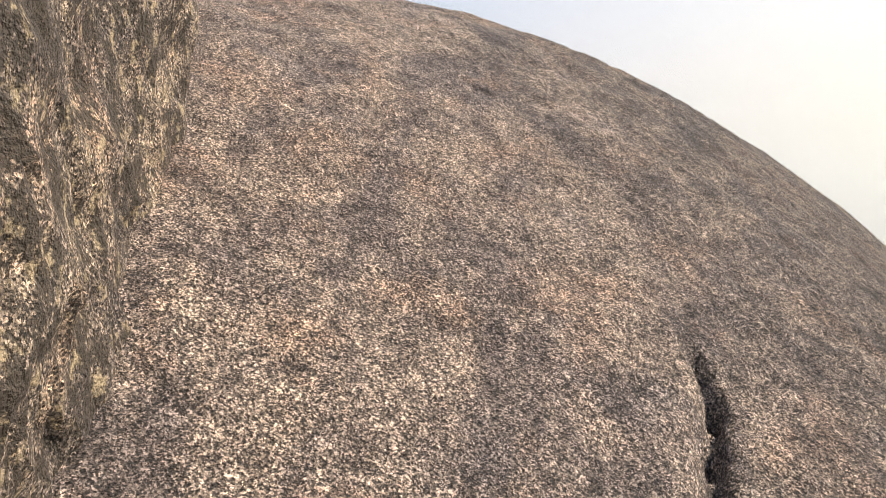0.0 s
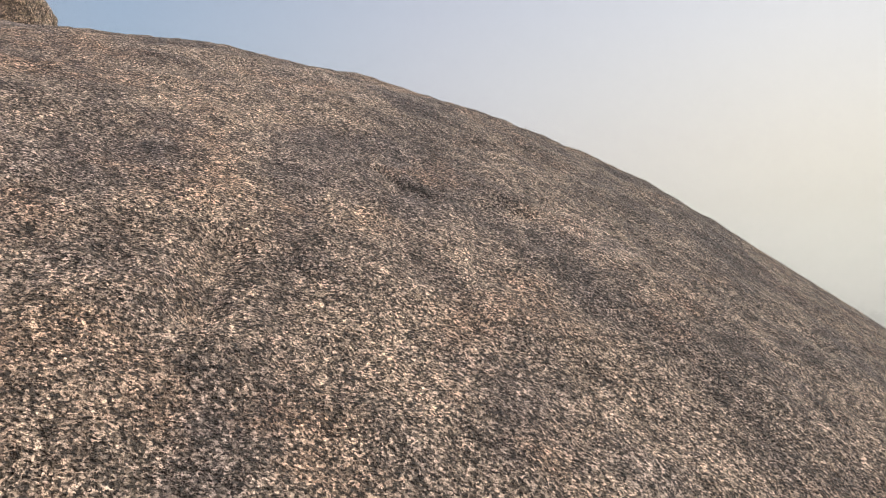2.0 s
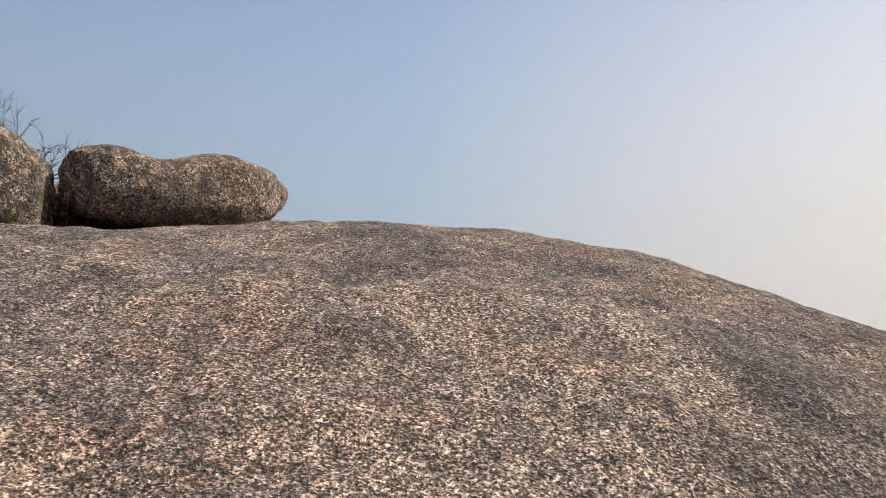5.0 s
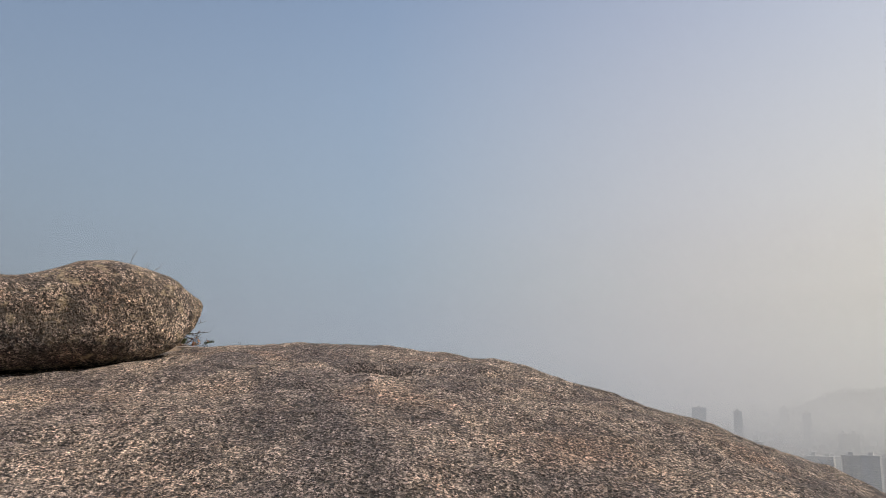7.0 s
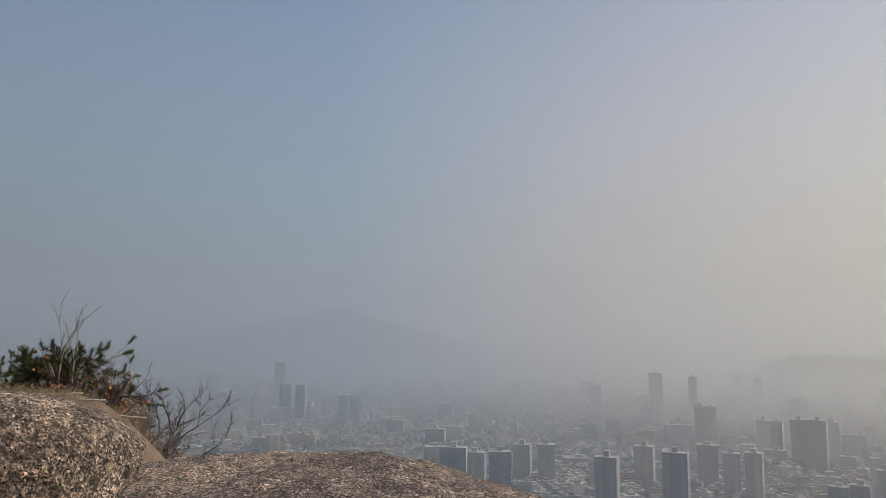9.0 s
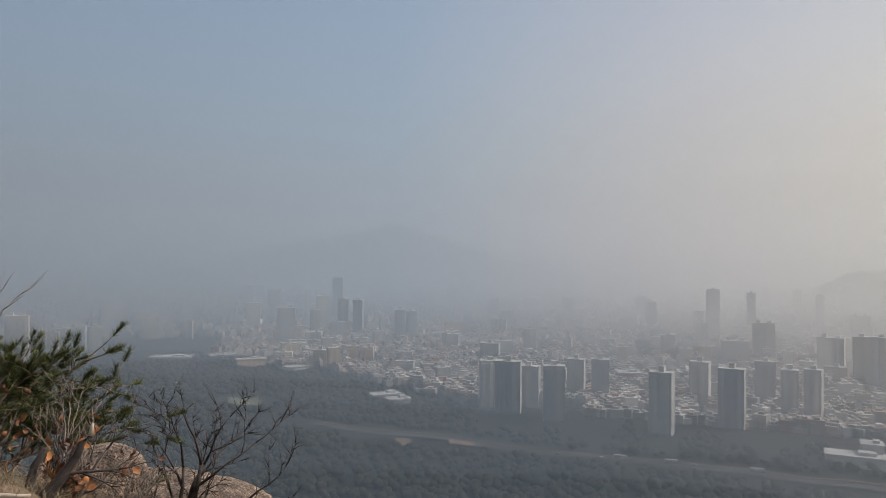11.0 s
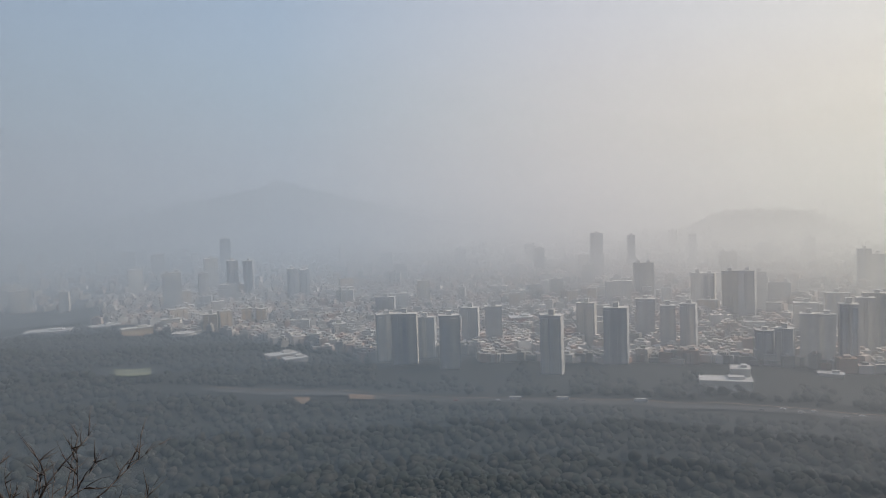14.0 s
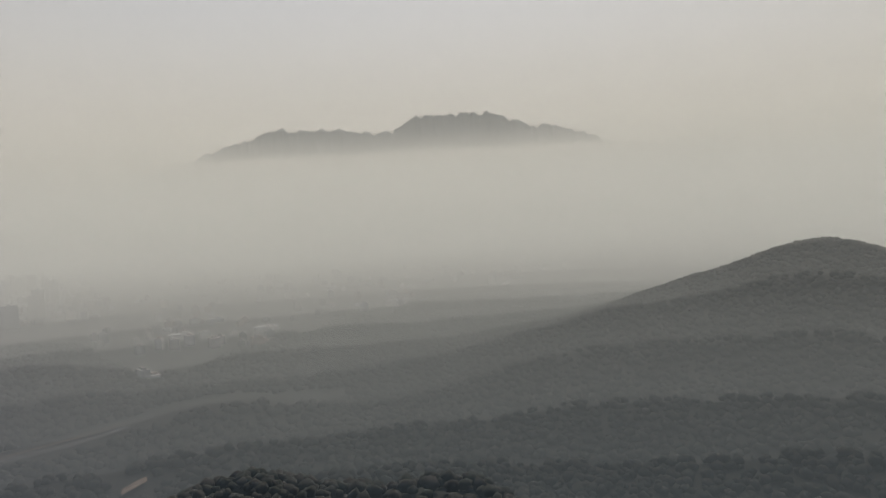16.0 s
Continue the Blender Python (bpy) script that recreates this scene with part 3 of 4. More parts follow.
def land_sheet():
    rings = [6.0]
    while rings[-1] < 4990:
        rings.append(min(4990.0, rings[-1] * 1.045 + 0.4))
    n = 360
    verts = [tuple(polar(i * 360 / n, r, land_z((i * 360 / n + 180) % 360 - 180, r))) for r in rings for i in range(n)]
    faces = [(j * n + i, (j + 1) * n + i, (j + 1) * n + (i + 1) % n, j * n + (i + 1) % n) for j in range(len(rings) - 1) for i in range(n)]
    verts.append((LOOKOUT.x, LOOKOUT.y, -8))
    faces += [(len(verts) - 1, i, (i + 1) % n) for i in range(n)]
    return mesh_of("ground", verts, faces, (LAND,))


thing("ground", (0, 0, 0), "wooded mountain flank running down to the plain of the city", "ground", kind="structure", data=land_sheet())

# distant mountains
# the blue tint of hazy air is painted into this base colour
MOUNTAIN = plain("haze_tinted_mountain", (0.032, 0.062, 0.084), (0.050, 0.080, 0.102), 1.0, 0.012, 0.8, 4.0)


def range_mesh(lo, hi, r, depth, peaks, base, step=0.14, rough=1.0):
    """A mountain range as a strip of land: its crest by bearing and elevation in degrees."""
    verts, faces, m = [], [], 9
    az = lo
    count = 0
    while az <= hi:
        el = base + float(np.interp(az, [a for a, h in peaks], [h for a, h in peaks]))
        el += rough * (0.16 * fbm(az * 0.6, r * 0.01, 3.0, 4) + 0.30 * fbm(az * 2.0, r * 0.01, 9.0, 5))
        fade = max(0.0, min(1.0, (az - lo) / 6.0, (hi - az) / 6.0))
        fade = fade * fade * (3 - 2 * fade)
        top = PLAIN - 25 + (4 - PLAIN + 25 + r * math.tan(radians(el))) * fade
        for k in range(m):
            s = k / (m - 1) * 2 - 1
            f = (1 - abs(s)) ** 0.8
            w = depth * (1 + 0.25 * fbm(az * 1.5, s * 2, 5.0, 3))
            verts.append(tuple(polar(az, r + s * w, PLAIN - 20 + (top - PLAIN + 20) * f)))
        az += step
        count += 1
    faces = [(j * m + k, j * m + k + 1, (j + 1) * m + k + 1, (j + 1) * m + k) for j in range(count - 1) for k in range(m - 1)]
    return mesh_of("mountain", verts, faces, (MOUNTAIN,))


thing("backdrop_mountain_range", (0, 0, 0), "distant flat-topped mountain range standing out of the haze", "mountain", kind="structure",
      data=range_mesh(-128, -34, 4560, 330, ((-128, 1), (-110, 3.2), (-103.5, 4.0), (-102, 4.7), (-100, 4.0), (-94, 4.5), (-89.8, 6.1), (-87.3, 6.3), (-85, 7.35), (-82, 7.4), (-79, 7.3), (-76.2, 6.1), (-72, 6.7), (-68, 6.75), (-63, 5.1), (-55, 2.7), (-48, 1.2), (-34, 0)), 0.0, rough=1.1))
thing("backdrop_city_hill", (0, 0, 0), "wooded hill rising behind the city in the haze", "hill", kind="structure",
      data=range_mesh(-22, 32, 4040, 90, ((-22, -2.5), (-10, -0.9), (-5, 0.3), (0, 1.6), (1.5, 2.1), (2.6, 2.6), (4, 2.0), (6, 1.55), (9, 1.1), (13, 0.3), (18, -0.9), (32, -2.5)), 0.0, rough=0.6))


# ---- woods: nobody could count the trees ----
def clump(rnd, size):
    """A rough crown of one far tree, uneven and gappy."""
    v, n = [], 5
    for h, q in ((0.25, 0.75), (0.75, 1.0), (1.2, 0.62)):
        for k in range(n):
            a = 6.283 * (k + 0.5 * (h == 0.75)) / n + rnd.uniform(-0.3, 0.3)
            e = q * rnd.uniform(0.65, 1.15)
            v.append((math.cos(a) * size * e, math.sin(a) * size * e, size * (h + rnd.uniform(-0.18, 0.18))))
    v.append((rnd.gauss(0, size * 0.15), rnd.gauss(0, size * 0.15), size * rnd.uniform(1.3, 1.65)))
    f = [(j * n + k, j * n + (k + 1) % n, (j + 1) * n + (k + 1) % n, (j + 1) * n + k) for j in (0, 1) for k in range(n)]
    return v, f + [(2 * n + k, 2 * n + (k + 1) % n, 3 * n) for k in range(n)]


WOODS = varied("winter_woods", ((0.0, (0.018, 0.023, 0.016)), (0.5, (0.026, 0.028, 0.021)), (1.0, (0.040, 0.036, 0.030))), 1.0, "island")


def forest(lo, hi, near, far, count, size, seed, bare=lambda az, r: False):
    rnd, s = random.Random(seed), Soup()
    for k in range(count):
        az = rnd.uniform(lo, hi)
        r = math.sqrt(rnd.uniform(near * near, far * far))
        if bare(az, r):
            continue
        p = polar(az, r, land_z(az, r))
        v, f = clump(rnd, size * rnd.uniform(0.6, 1.25))
        s.add([(p.x + a, p.y + b, p.z + c) for a, b, c in v], f)
    return s


def road_r(az):
    """Distance of the expressway at a bearing."""
    return 640 + 0.052 * (az + 30) ** 2 + (0.03 * (az + 5) ** 2 if az > -5 else 0)


def city(az, r):
    """Whether the built-up plain, and not woods, lies there."""
    near = 715 if az < -4 else 790 + 24 * max(0.0, az + 4)
    if az > 20:
        near = 1290
    if az < -41:
        near = float(np.interp(az, (-100, -88, -76, -66, -58, -53, -47, -41), (2600, 1900, 1300, 1050, 860, 1250, 1500, 1050)))
    return r > near + 90 * fbm(az * 0.35, r * 0.004, 4.0, 3)


def cleared(az, r):
    if abs(r - road_r(az)) < 26 and -72 < az < 14:
        return True
    if city(az, r) or (abs(az - 1) < 5 and 655 < r < 700):
        return True
    if abs(az - 14) < 2.5 and 790 < r < 850:
        return True
    return abs(az + 56) < 1.6 and 505 < r < 560


thing("woods", (0, 0, 0), "dark leafless and pine woods on the mountain's foot", "forest", kind="stuff", data=forest(-70, 52, 120, 420, 18000, 3.0, 1, cleared).mesh("woods", WOODS, smooth=True))
thing("woods", (0, 0, 0), "grey-brown winter woods between mountain and city", "forest", kind="stuff", data=forest(-72, 52, 400, 1300, 28000, 4.4, 2, cleared).mesh("woods", WOODS, smooth=True))
thing("woods", (0, 0, 0), "dark woods covering the neighbouring ridge", "forest", kind="stuff", data=forest(-135, -70, 110, 1500, 38000, 3.9, 3, cleared).mesh("woods", WOODS, smooth=True))

# ---- the city ----
HOUSE = varied("house_walls", ((0.0, (0.20, 0.19, 0.18)), (0.3, (0.40, 0.38, 0.35)), (0.55, (0.62, 0.60, 0.56)), (0.75, (0.40, 0.26, 0.19)), (1.0, (0.82, 0.80, 0.77))), 0.8, "island")
CONCRETE = facade("apartment_walls", ((0.0, (0.55, 0.56, 0.57)), (0.4, (0.66, 0.65, 0.63)), (0.75, (0.74, 0.70, 0.62)), (1.0, (0.80, 0.74, 0.64))))
STRIPE = plain("pale_concrete", (0.50, 0.49, 0.47), (0.62, 0.60, 0.57), 0.8, 0.3)
DARKGLASS = plain("dark_tower_glass", (0.30, 0.32, 0.35), (0.42, 0.44, 0.47), 0.35, 0.2)
WARM = plain("warm_concrete", (0.62, 0.48, 0.34), (0.70, 0.56, 0.40), 0.8, 0.3)
ROOF_WHITE = plain("white_roof", (0.50, 0.50, 0.50), (0.66, 0.66, 0.65), 0.6, 0.2)
ROOF_RED = plain("red_brick", (0.34, 0.13, 0.08), (0.42, 0.18, 0.11), 0.8, 0.4)
ASPHALT = plain("asphalt", (0.055, 0.055, 0.055), (0.09, 0.088, 0.085), 0.9, 0.1)
EARTH = plain("bare_earth", (0.17, 0.125, 0.095), (0.27, 0.20, 0.15), 0.95, 0.08)
CAR_PAINT = varied("car_paint", ((0.0, (0.75, 0.75, 0.75)), (0.5, (0.6, 0.61, 0.63)), (0.8, (0.04, 0.04, 0.05)), (1.0, (0.35, 0.05, 0.04))), 0.25)


def apartment(az, r, height, width, rnd, body=None, cap=STRIPE, label="tall grey apartment block with vertical balcony bays", depth=13.0):
    """A slab block: body, projecting bays, stair cores, parapet and roof houses."""
    z = land_z(az, r)
    ob = thing("apartment_block", polar(az, r, z), label, "apartment block", "apartment blocks", turn=az + rnd.uniform(-14, 14))
    s = Soup()
    s.box(0, 0, -6, width, depth, height + 6)
    part("body", s.mesh("body", body or CONCRETE), ob)
    bays = max(2, int(width / 8))
    for k in range(bays):
        x = -width / 2 + (k + 0.5) * width / bays
        b = Soup()
        b.box(x, -depth / 2 - 0.9, 2, width / bays * 0.55, 1.8, height - 4)
        part("balcony_bay", b.mesh("balcony_bay", body or CONCRETE), ob)
        c = Soup()
        c.box(x + width / bays / 2 - 0.8, -depth / 2 - 0.5, 0, 1.4, 1.2, height + 1.2)
        part("pier", c.mesh("pier", cap), ob)
    p = Soup()
    p.box(0, 0, height + 0.003, width + 0.6, depth + 0.6, 1.1)
    part("parapet", p.mesh("parapet", cap), ob)
    for k in range(max(1, bays // 2)):
        h = Soup()
        h.box(-width / 2 + (k + 0.5) * width / max(1, bays // 2), 1, height + 1.103, 5.5, 6, rnd.uniform(3, 5.5))
        part("roof_house", h.mesh("roof_house", cap), ob)
    return ob


rnd = random.Random(77)
NEAR_BLOCKS = ((-5.0, 842, 54, 24), (-6.4, 813, 56, 28), (-8.0, 843, 47, 24), (-9.9, 778, 56, 22), (-11.6, 880, 50, 20), (-13.4, 866, 52, 20), (-17.9, 754, 60, 22), (-22.8, 796, 60, 25), (-26.6, 880, 54, 17), (-28.1, 868, 57, 17), (-20.6, 905, 52, 22), (-25.0, 930, 54, 22))
for az, r, h, w in NEAR_BLOCKS:
    apartment(az, r, h, w, rnd)
SUNNY_BLOCKS = ((-33.3, 815, 34, 17), (-34.6, 808, 38, 17), (-36.7, 822, 52, 32), (-38.6, 820, 63, 17), (-39.6, 870, 62, 17), (-40.3, 930, 60, 17), (-40.8, 1000, 58, 17), (-31.0, 1150, 62, 22), (-32.2, 1130, 66, 22), (-33.0, 1170, 62, 18), (-29.2, 1160, 58, 34), (-23.0, 1227, 40, 40), (-24.9, 1357, 61, 34), (-36.0, 980, 44, 28), (-37.9, 1060, 48, 28))
for az, r, h, w in SUNNY_BLOCKS:
    apartment(az, r, h, w, rnd, label="cream apartment block with sunlit gable and pale piers")
for az, r, h, w in ((7.2, 1080, 36, 18), (5.6, 1145, 31, 15), (4.5, 1140, 30, 15), (8.2, 1110, 28, 20)):
    apartment(az, r, h, w, rnd, WARM, label="warm beige apartment block catching the low sun")
for az, r, h, w in ((6.5, 1590, 77, 20), (5.3, 1575, 77, 20), (8.6, 1540, 57, 19), (6.9, 2150, 105, 30), (2.1, 1469, 64, 18), (1.2, 1480, 60, 18), (-21.5, 1657, 104, 28), (-24.1, 1926, 86, 20), (-28.5, 1995, 82, 18)):
    apartment(az, r, h, w, rnd, DARKGLASS if r != 1540 else None, label="slender high-rise tower fading into the haze", depth=18)
for az, r, h, w in ((27.5, 1393, 43, 18), (28.7, 1402, 30, 26), (26.2, 1423, 42, 18), (25.0, 1434, 45, 16), (30.6, 1360, 33, 22), (31.8, 1348, 30, 22), (29.8, 2300, 50, 40), (37.8, 1194, 48, 30), (32.8, 1383, 26, 20), (30.1, 1393, 38, 22), (26.7, 1379, 40, 16), (24.0, 1450, 40, 18)):
    apartment(az, r, h, w, rnd, WARM if rnd.random() < 0.3 else None, label="pale apartment block of an estate beyond the wooded hill")
for k in range(120):
    az, r = rnd.uniform(-48, 40), rnd.uniform(1250, 3400)
    if city(az, r):
        apartment(az, r, rnd.choice((22, 30, 42, 52, 64)) * rnd.uniform(0.7, 1.15), rnd.uniform(14, 40), rnd, label="hazy apartment block in the far city")
for k in range(28):
    az, r = rnd.uniform(-53, -43), rnd.uniform(1500, 2600)
    apartment(az, r, rnd.uniform(30, 60), rnd.uniform(16, 36), rnd, label="hazy apartment block in the far city")


for k in range(70):
    az, r = rnd.uniform(-34, 13), rnd.uniform(930, 1750)
    if city(az, r):
        apartment(az, r, rnd.uniform(15, 36), rnd.uniform(12, 30), rnd, WARM if k % 4 == 0 else None, label="pale mid-rise block among low houses")


def low_houses(count, lo, hi, near, far, seed, skip=lambda az, r: False):
    """The carpet of low houses, each with walls, a parapet or a stair house."""
    rnd, s = random.Random(seed), Soup()
    for k in range(count):
        az = rnd.uniform(lo, hi)
        r = near + (far - near) * rnd.random() ** 1.35
        if not city(az, r) or skip(az, r):
            continue
        p = polar(az, r, land_z(az, r))
        w, d, h = rnd.uniform(8, 17), rnd.uniform(8, 14), rnd.choice((6, 9, 9, 12, 15))
        turn = radians(az) + rnd.choice((0.3, 0.3, 1.87, -0.4)) + rnd.gauss(0, 0.08)
        s.box(p.x, p.y, p.z - 3, w, d, h + 3, turn)
        s.box(p.x, p.y, p.z + h + 0.003, w * 0.4, d * 0.5, 2.4, turn)
    return s


thing("low_houses", (0, 0, 0), "dense quarter of low flat-roofed houses below the mountain", "houses", kind="stuff", data=low_houses(4200, -16, 16, 840, 1700, 5).mesh("low_houses", HOUSE))
thing("low_houses", (0, 0, 0), "low houses and shops among the apartment blocks", "houses", kind="stuff", data=low_houses(1700, -41, -12, 800, 1900, 6).mesh("low_houses", HOUSE))
thing("low_houses", (0, 0, 0), "far low houses dissolving in haze", "houses", kind="stuff", data=low_houses(5200, -55, 42, 1600, 4300, 7).mesh("low_houses", HOUSE))
thing("low_houses", (0, 0, 0), "scattered houses of a village among wooded hills", "houses", kind="stuff", data=low_houses(420, -96, -54, 870, 2300, 8, lambda az, r: rnd.random() < 0.3).mesh("low_houses", HOUSE))


def hall(name, az, r, w, d, h, wall, roof, label, category, turn=0.0):
    ob = thing(name, polar(az, r, land_z(az, r)), label, category, turn=az + turn)
    s = Soup()
    s.box(0, 0, -4, w, d, h + 4)
    part("wall", s.mesh("wall", wall), ob)
    t = Soup()
    t.box(0, 0, h + 0.003, w + 1.5, d + 1.5, 1.2)
    t.box(w * 0.2, 0, h + 1.206, w * 0.3, d * 0.5, 2.5)
    part("roof", t.mesh("roof", roof), ob)
    return ob


hall("factory_hall", 3.2, 865, 34, 18, 9, WARM, ROOF_WHITE, "low warm-coloured hall with flat roof", "building", 20)
hall("factory_hall", 2.2, 845, 26, 16, 7, STRIPE, ROOF_WHITE, "low pale hall with white flat roof", "building", 20)
hall("shopping_hall", 19.0, 1223, 60, 30, 7, STRIPE, ROOF_WHITE, "long low white-roofed market hall", "building", -15)
hall("shopping_hall", 15.5, 1215, 40, 22, 8, STRIPE, ROOF_WHITE, "low white-roofed market hall", "building", 15)
hall("office_building", 13.4, 1105, 40, 16, 14, WARM, STRIPE, "low beige office building", "building", 10)
hall("red_building", -15.5, 1010, 30, 26, 17, ROOF_RED, ROOF_WHITE, "red brick building with white roof", "building", 10)
hall("school_building", -30.6, 700, 44, 20, 9, STRIPE, ROOF_WHITE, "broad pale school building beside the road", "building", 4)
hall("school_building", -31.6, 715, 16, 16, 15, STRIPE, ROOF_WHITE, "pale stair tower of a school", "building", 4)
hall("glasshouse", -37.5, 778, 22, 10, 3, STRIPE, ROOF_WHITE, "low white shed beside apartment blocks", "building", 0)
hall("depot", -50.8, 2200, 90, 40, 10, STRIPE, ROOF_WHITE, "long white depot roof in the haze", "building", 5)
hall("depot", -60.2, 1180, 34, 18, 6, STRIPE, ROOF_WHITE, "low white farm shed in the valley", "building", -8)
hall("depot", -66.4, 1190, 36, 18, 6, STRIPE, ROOF_WHITE, "low white farm shed in the valley", "building", -8)

# added sheds whose white roofs imitate sun glints on the village roofs
for k in range(22):
    hall("farm_shed", rnd.uniform(-92, -58), rnd.uniform(1250, 2100), rnd.uniform(14, 34), rnd.uniform(9, 14), 5, STRIPE, ROOF_WHITE, "small white-roofed shed added as a sun glint in the hazy valley", "building", rnd.uniform(-40, 40))


def round_building(az, r):
    """A round hall of three stepped storeys."""
    ob = thing("round_hall", polar(az, r, land_z(az, r)), "round white hall with stepped storeys", "building")
    for k in range(3):
        v, n = [], 40
        ra, z = 19 - 2.2 * k, 3.6 * k
        for e in (z - (4 if k == 0 else 0), z + 2.0, z + 2.0, z + 3.597):
            q = ra * (1.0 if e < z + 2.5 else 1.06)
            v += [(math.cos(6.2832 * i / n) * q, math.sin(6.2832 * i / n) * q * 0.8, e) for i in range(n)]
        f = [(j * n + i, j * n + (i + 1) % n, (j + 1) * n + (i + 1) % n, (j + 1) * n + i) for j in range(3) for i in range(n)]
        f.append(tuple(3 * n + i for i in range(n)))
        part("storey", mesh_of("storey", v, f, (STRIPE if k != 1 else ROOF_WHITE,), False), ob)
    return ob


round_building(10.2, 1062)


def ribbon(name, lo, hi, step, radius, width, lift, mat, label, category):
    """A strip of road that follows the land."""
    verts, az = [], lo
    while az <= hi:
        for s in (-1, 0, 1):
            r = radius(az) + s * width / 2
            verts.append(tuple(polar(az, r, land_z(az, radius(az)) + lift - 0.15 * abs(s))))
        az += step
    n = len(verts) // 3
    faces = [(3 * j + k, 3 * j + k + 1, 3 * j + 4 + k, 3 * j + 3 + k) for j in range(n - 1) for k in (0, 1)]
    return thing(name, (0, 0, 0), label, category, kind="structure", data=mesh_of(name, verts, faces, (mat,)))


ribbon("road", -56, 9, 0.5, road_r, 13, 1.2, ASPHALT, "grey expressway at the foot of the mountain", "road")
ribbon("road_verge", -56, 9, 0.5, lambda a: road_r(a) + 10, 2.2, 1.6, EARTH, "bare earth verge along the expressway", "verge")
ribbon("road_track", -70, -60, 0.5, lambda a: 735 - 5.2 * (a + 62), 9, 2.0, ASPHALT, "pale concrete lane across the woods", "road")
ribbon("ground_earth", -3.8, -1.8, 0.4, lambda a: 672, 16, 2.0, EARTH, "reddish bare earth beside the road", "earth")
ribbon("ground_earth_slope", 1.2, 2.6, 0.3, lambda a: 665, 26, 2.2, EARTH, "reddish cleared slope beside the road", "earth")
ribbon("ground_field", 12.6, 15.4, 0.4, lambda a: 822, 40, 1.5, plain("pale_sports_field", (0.17, 0.19, 0.12), (0.24, 0.25, 0.17), 0.9, 0.05), "pale sports field among the woods", "field")
ribbon("ground_rubble", -57, -55.2, 0.3, lambda a: 530 - 9 * (a + 56), 12, 2.5, EARTH, "pale bare clearing in the woods", "earth")


def vehicle(az, off, kind, turn=90):
    long, high = (11.0, 3.2) if kind == "bus" else (4.6, 1.45)
    r = road_r(az) + off
    ob = thing(kind, polar(az, r, land_z(az, road_r(az)) + 1.15), "white coach on the expressway" if kind == "bus" else "car on the expressway", kind, "traffic", turn=az)
    b = Soup()
    if kind == "bus":
        b.box(0, 0, 0.45, long, 2.5, high - 0.45)
    else:
        b.box(0, 0, 0.3, long, 1.8, 0.6)
        b.box(-0.2, 0, 0.903, long * 0.52, 1.6, high - 0.9)
    part("body", b.mesh("body", CAR_PAINT if kind == "car" else ROOF_WHITE), ob)
    for x in (-0.3, 0.3):
        for y in (-1, 1):
            w = Soup()
            w.tube([(x * long, y * 0.85, 0.33), (x * long, y * 0.97, 0.33)], [0.33, 0.33], 10)
            part("wheel", w.mesh("wheel", ASPHALT), ob)


for az, off, kind in ((-13.5, -3, "car"), (-14.9, 3, "bus"), (-18.6, 3, "bus"), (-20.2, 3, "car"), (-24.5, 3, "bus"), (-33.0, -3, "car"), (-34.4, 3, "car"), (-35.6, -3, "car"), (-36.4, 3, "car"), (-39.4, 3, "car"), (-38.4, -3, "car"), (-44.2, 3, "car"), (-48.0, -3, "car"), (-10.2, -3, "car")):
    vehicle(az, off, kind)


# ---- haze: thin glowing see-through sheets painted as haze over the plain, one behind another ----
def painted_haze(name, cool, sunny, levels, stops=(0.46, 0.66, 0.86)):
    """Lets light through by its thickness, given at heights; the haze's light is painted as emission, brighter towards
    the sun.
    """
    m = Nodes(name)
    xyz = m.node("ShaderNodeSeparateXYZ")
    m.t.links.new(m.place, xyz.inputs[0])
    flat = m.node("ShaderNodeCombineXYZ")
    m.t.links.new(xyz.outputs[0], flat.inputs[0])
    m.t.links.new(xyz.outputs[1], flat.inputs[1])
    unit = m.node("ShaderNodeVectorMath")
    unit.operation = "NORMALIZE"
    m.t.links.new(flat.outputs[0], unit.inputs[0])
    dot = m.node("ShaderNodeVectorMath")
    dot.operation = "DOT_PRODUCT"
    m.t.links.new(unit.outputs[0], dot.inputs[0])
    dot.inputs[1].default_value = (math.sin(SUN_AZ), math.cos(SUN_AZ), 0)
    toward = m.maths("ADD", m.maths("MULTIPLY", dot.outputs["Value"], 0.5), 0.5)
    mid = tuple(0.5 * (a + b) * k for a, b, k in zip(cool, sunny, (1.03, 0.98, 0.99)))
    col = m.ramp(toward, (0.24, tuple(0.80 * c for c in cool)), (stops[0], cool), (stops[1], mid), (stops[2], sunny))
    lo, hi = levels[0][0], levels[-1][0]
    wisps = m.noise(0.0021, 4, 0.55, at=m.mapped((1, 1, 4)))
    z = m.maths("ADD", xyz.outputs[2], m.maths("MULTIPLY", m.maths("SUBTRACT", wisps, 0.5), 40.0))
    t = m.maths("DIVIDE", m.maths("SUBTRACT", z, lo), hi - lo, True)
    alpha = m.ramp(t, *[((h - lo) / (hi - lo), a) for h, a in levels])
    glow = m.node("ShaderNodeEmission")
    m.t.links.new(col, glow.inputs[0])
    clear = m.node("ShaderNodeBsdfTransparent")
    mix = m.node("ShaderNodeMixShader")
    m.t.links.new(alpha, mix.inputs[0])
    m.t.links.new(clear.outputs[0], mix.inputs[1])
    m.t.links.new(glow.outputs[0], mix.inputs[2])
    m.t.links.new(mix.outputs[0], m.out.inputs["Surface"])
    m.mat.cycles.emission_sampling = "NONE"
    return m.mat


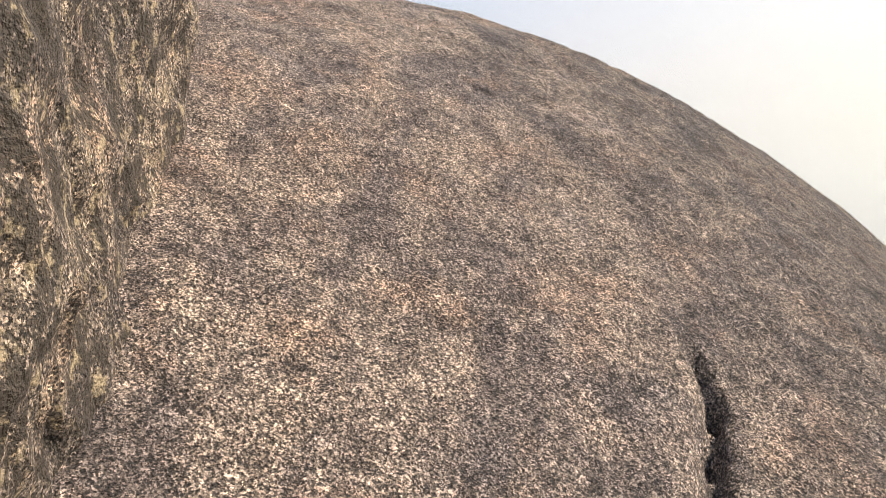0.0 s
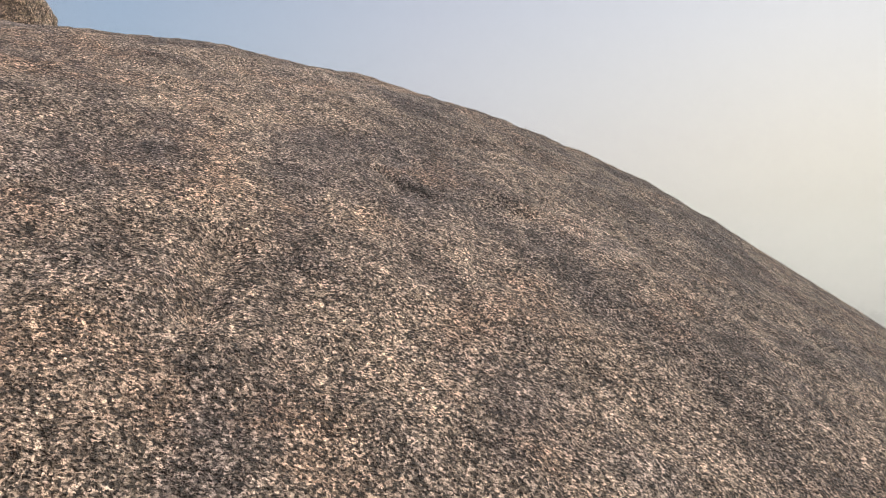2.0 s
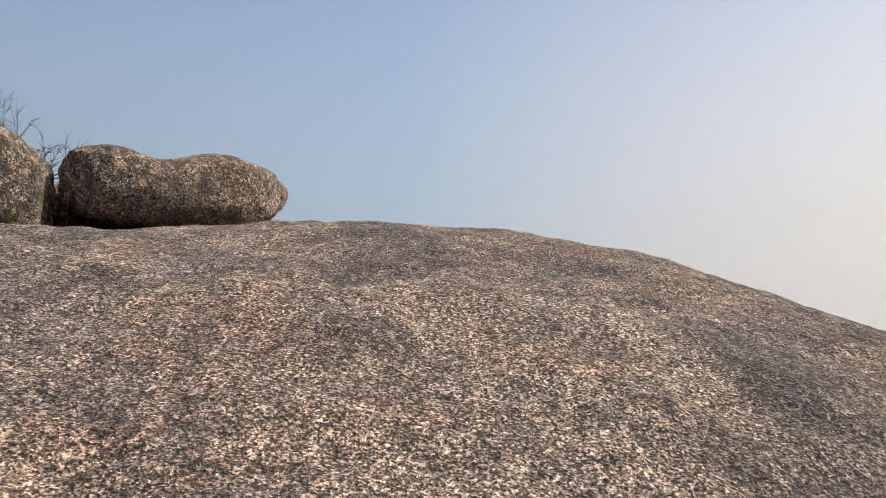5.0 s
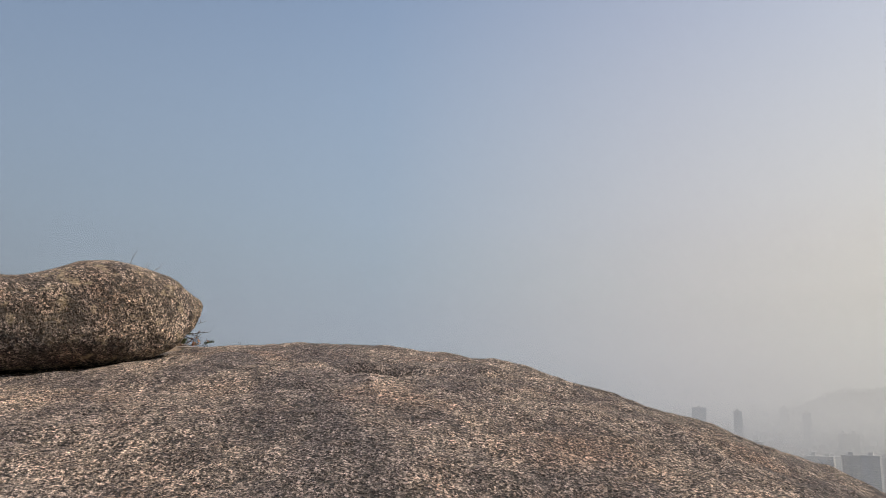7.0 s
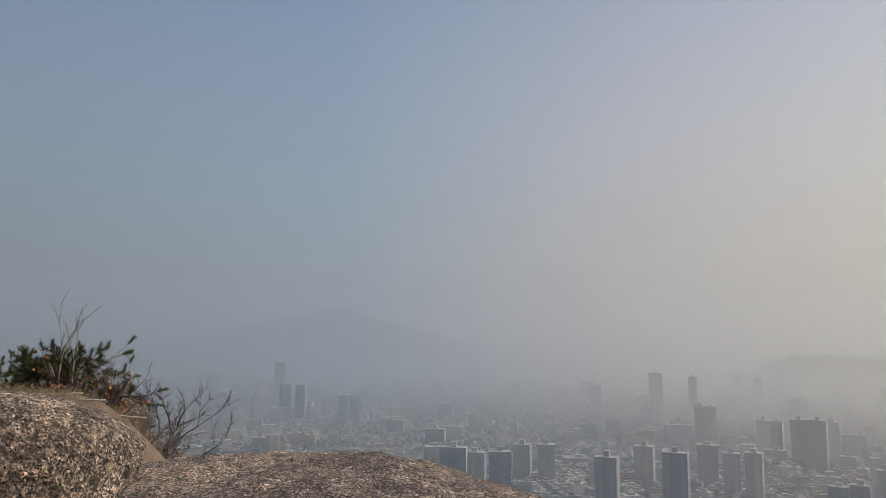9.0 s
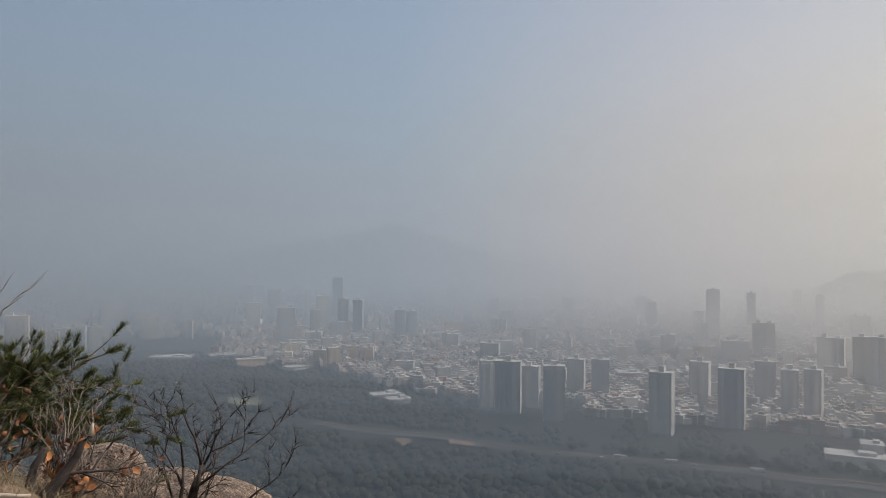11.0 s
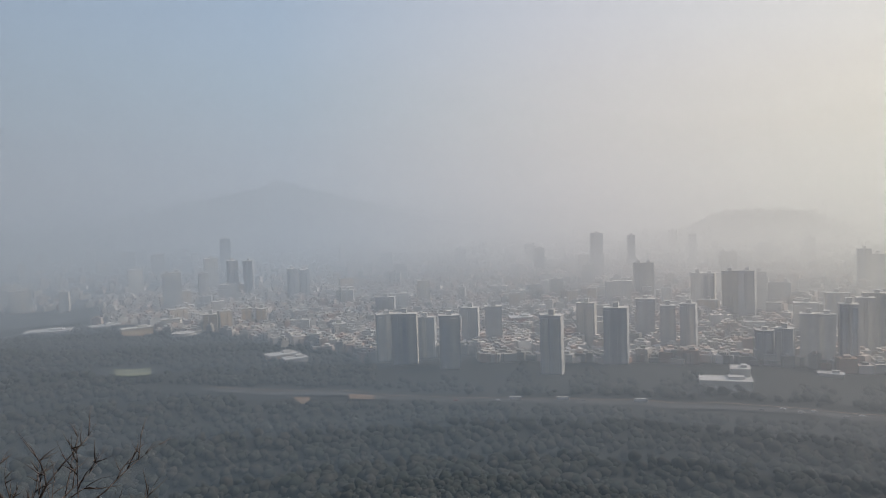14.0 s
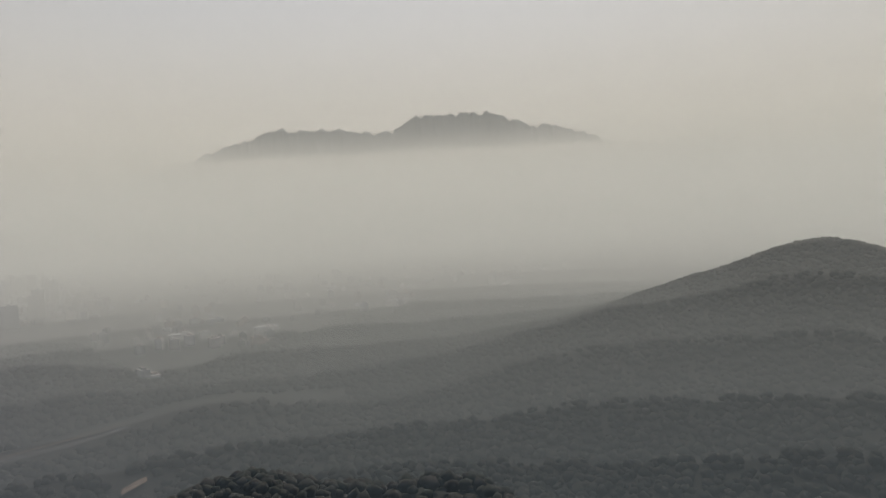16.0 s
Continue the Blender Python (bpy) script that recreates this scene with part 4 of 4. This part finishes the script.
# A ring-shaped see-through sheet that emits its painted haze colour.
def veil(name, r, top, mat, rows=2):
    n = 180
    verts = [tuple(polar(i * 360 / n, r, PLAIN - 30 + (top - PLAIN + 30) * k / rows)) for k in range(rows + 1) for i in range(n)]
    faces = [(k * n + i, k * n + (i + 1) % n, (k + 1) * n + (i + 1) % n, (k + 1) * n + i) for k in range(rows) for i in range(n)]
    return thing(name, (0, 0, 0), "thin glowing sheet painted as morning haze over the plain", "haze", kind="structure", data=mesh_of(name, verts, faces, (mat,)))


def sky_veil(r):
    """A glowing dome painted as sky haze far behind everything, thinning out towards the zenith."""
    n, rows = 180, 34
    verts = [tuple(polar(i * 360 / n, r * math.cos(radians(-4 + 2 * k)), r * math.sin(radians(-4 + 2 * k)))) for k in range(rows + 1) for i in range(n)]
    faces = [(k * n + i, k * n + (i + 1) % n, (k + 1) * n + (i + 1) % n, (k + 1) * n + i) for k in range(rows) for i in range(n)]
    mat = painted_haze("haze_sky", SKY_COOL, SKY_SUNNY, ((-300, 0.97), (300, 0.95), (800, 0.85), (1500, 0.62), (2500, 0.30), (4300, 0.0)))
    return thing("backdrop_haze_sky", (0, 0, 0), "glowing dome painted as pale morning haze in the sky", "haze", kind="structure", data=mesh_of("haze_sky", verts, faces, (mat,)))


# Emission colours of the painted haze: dark shade tones near, bright ones far off.
SKY_COOL, SKY_SUNNY = (0.43, 0.515, 0.61), (1.00, 0.91, 0.77)
LOW_COOL, LOW_SUNNY = (0.48, 0.53, 0.60), (0.92, 0.88, 0.78)
SHADE_COOL, SHADE_SUNNY = (0.056, 0.075, 0.092), (0.070, 0.087, 0.098)
EXTINCTION = 0.0020
radius, last = 120.0, 0.0
while radius < 4000:
    thick = 1 - math.exp(-EXTINCTION * (1.55 if radius < 680 else 0.85) * (radius - last))
    far = min(1.0, max(0.0, (radius - 280) / 1150)) ** 0.8
    cool, sunny = (tuple(a + (b - a) * far for a, b in zip(*c)) for c in ((SHADE_COOL, LOW_COOL), (SHADE_SUNNY, LOW_SUNNY)))
    levels = ((-200, thick), (-112, thick), (-60, thick * (0.35 + 0.35 * far)), (15, thick * (0.1 + 0.55 * far)), (150, thick * 0.50 * far), (250, thick * 0.08 * far), (380, 0.0))
    veil("backdrop_haze", radius, 430, painted_haze("haze", cool, sunny, levels, tuple(a + (1 - far) * b for a, b in zip((0.46, 0.66, 0.86), (0.14, 0.18, 0.12)))))
    last, radius = radius, radius * 1.19
veil("backdrop_haze_bank", 4150, 900, painted_haze("haze_bank", SKY_COOL, tuple(c * 0.92 for c in SKY_SUNNY), ((-200, 0.92), (325, 0.88), (375, 0.34), (450, 0.12), (880, 0.0))), 6)
sky_veil(4900.0)
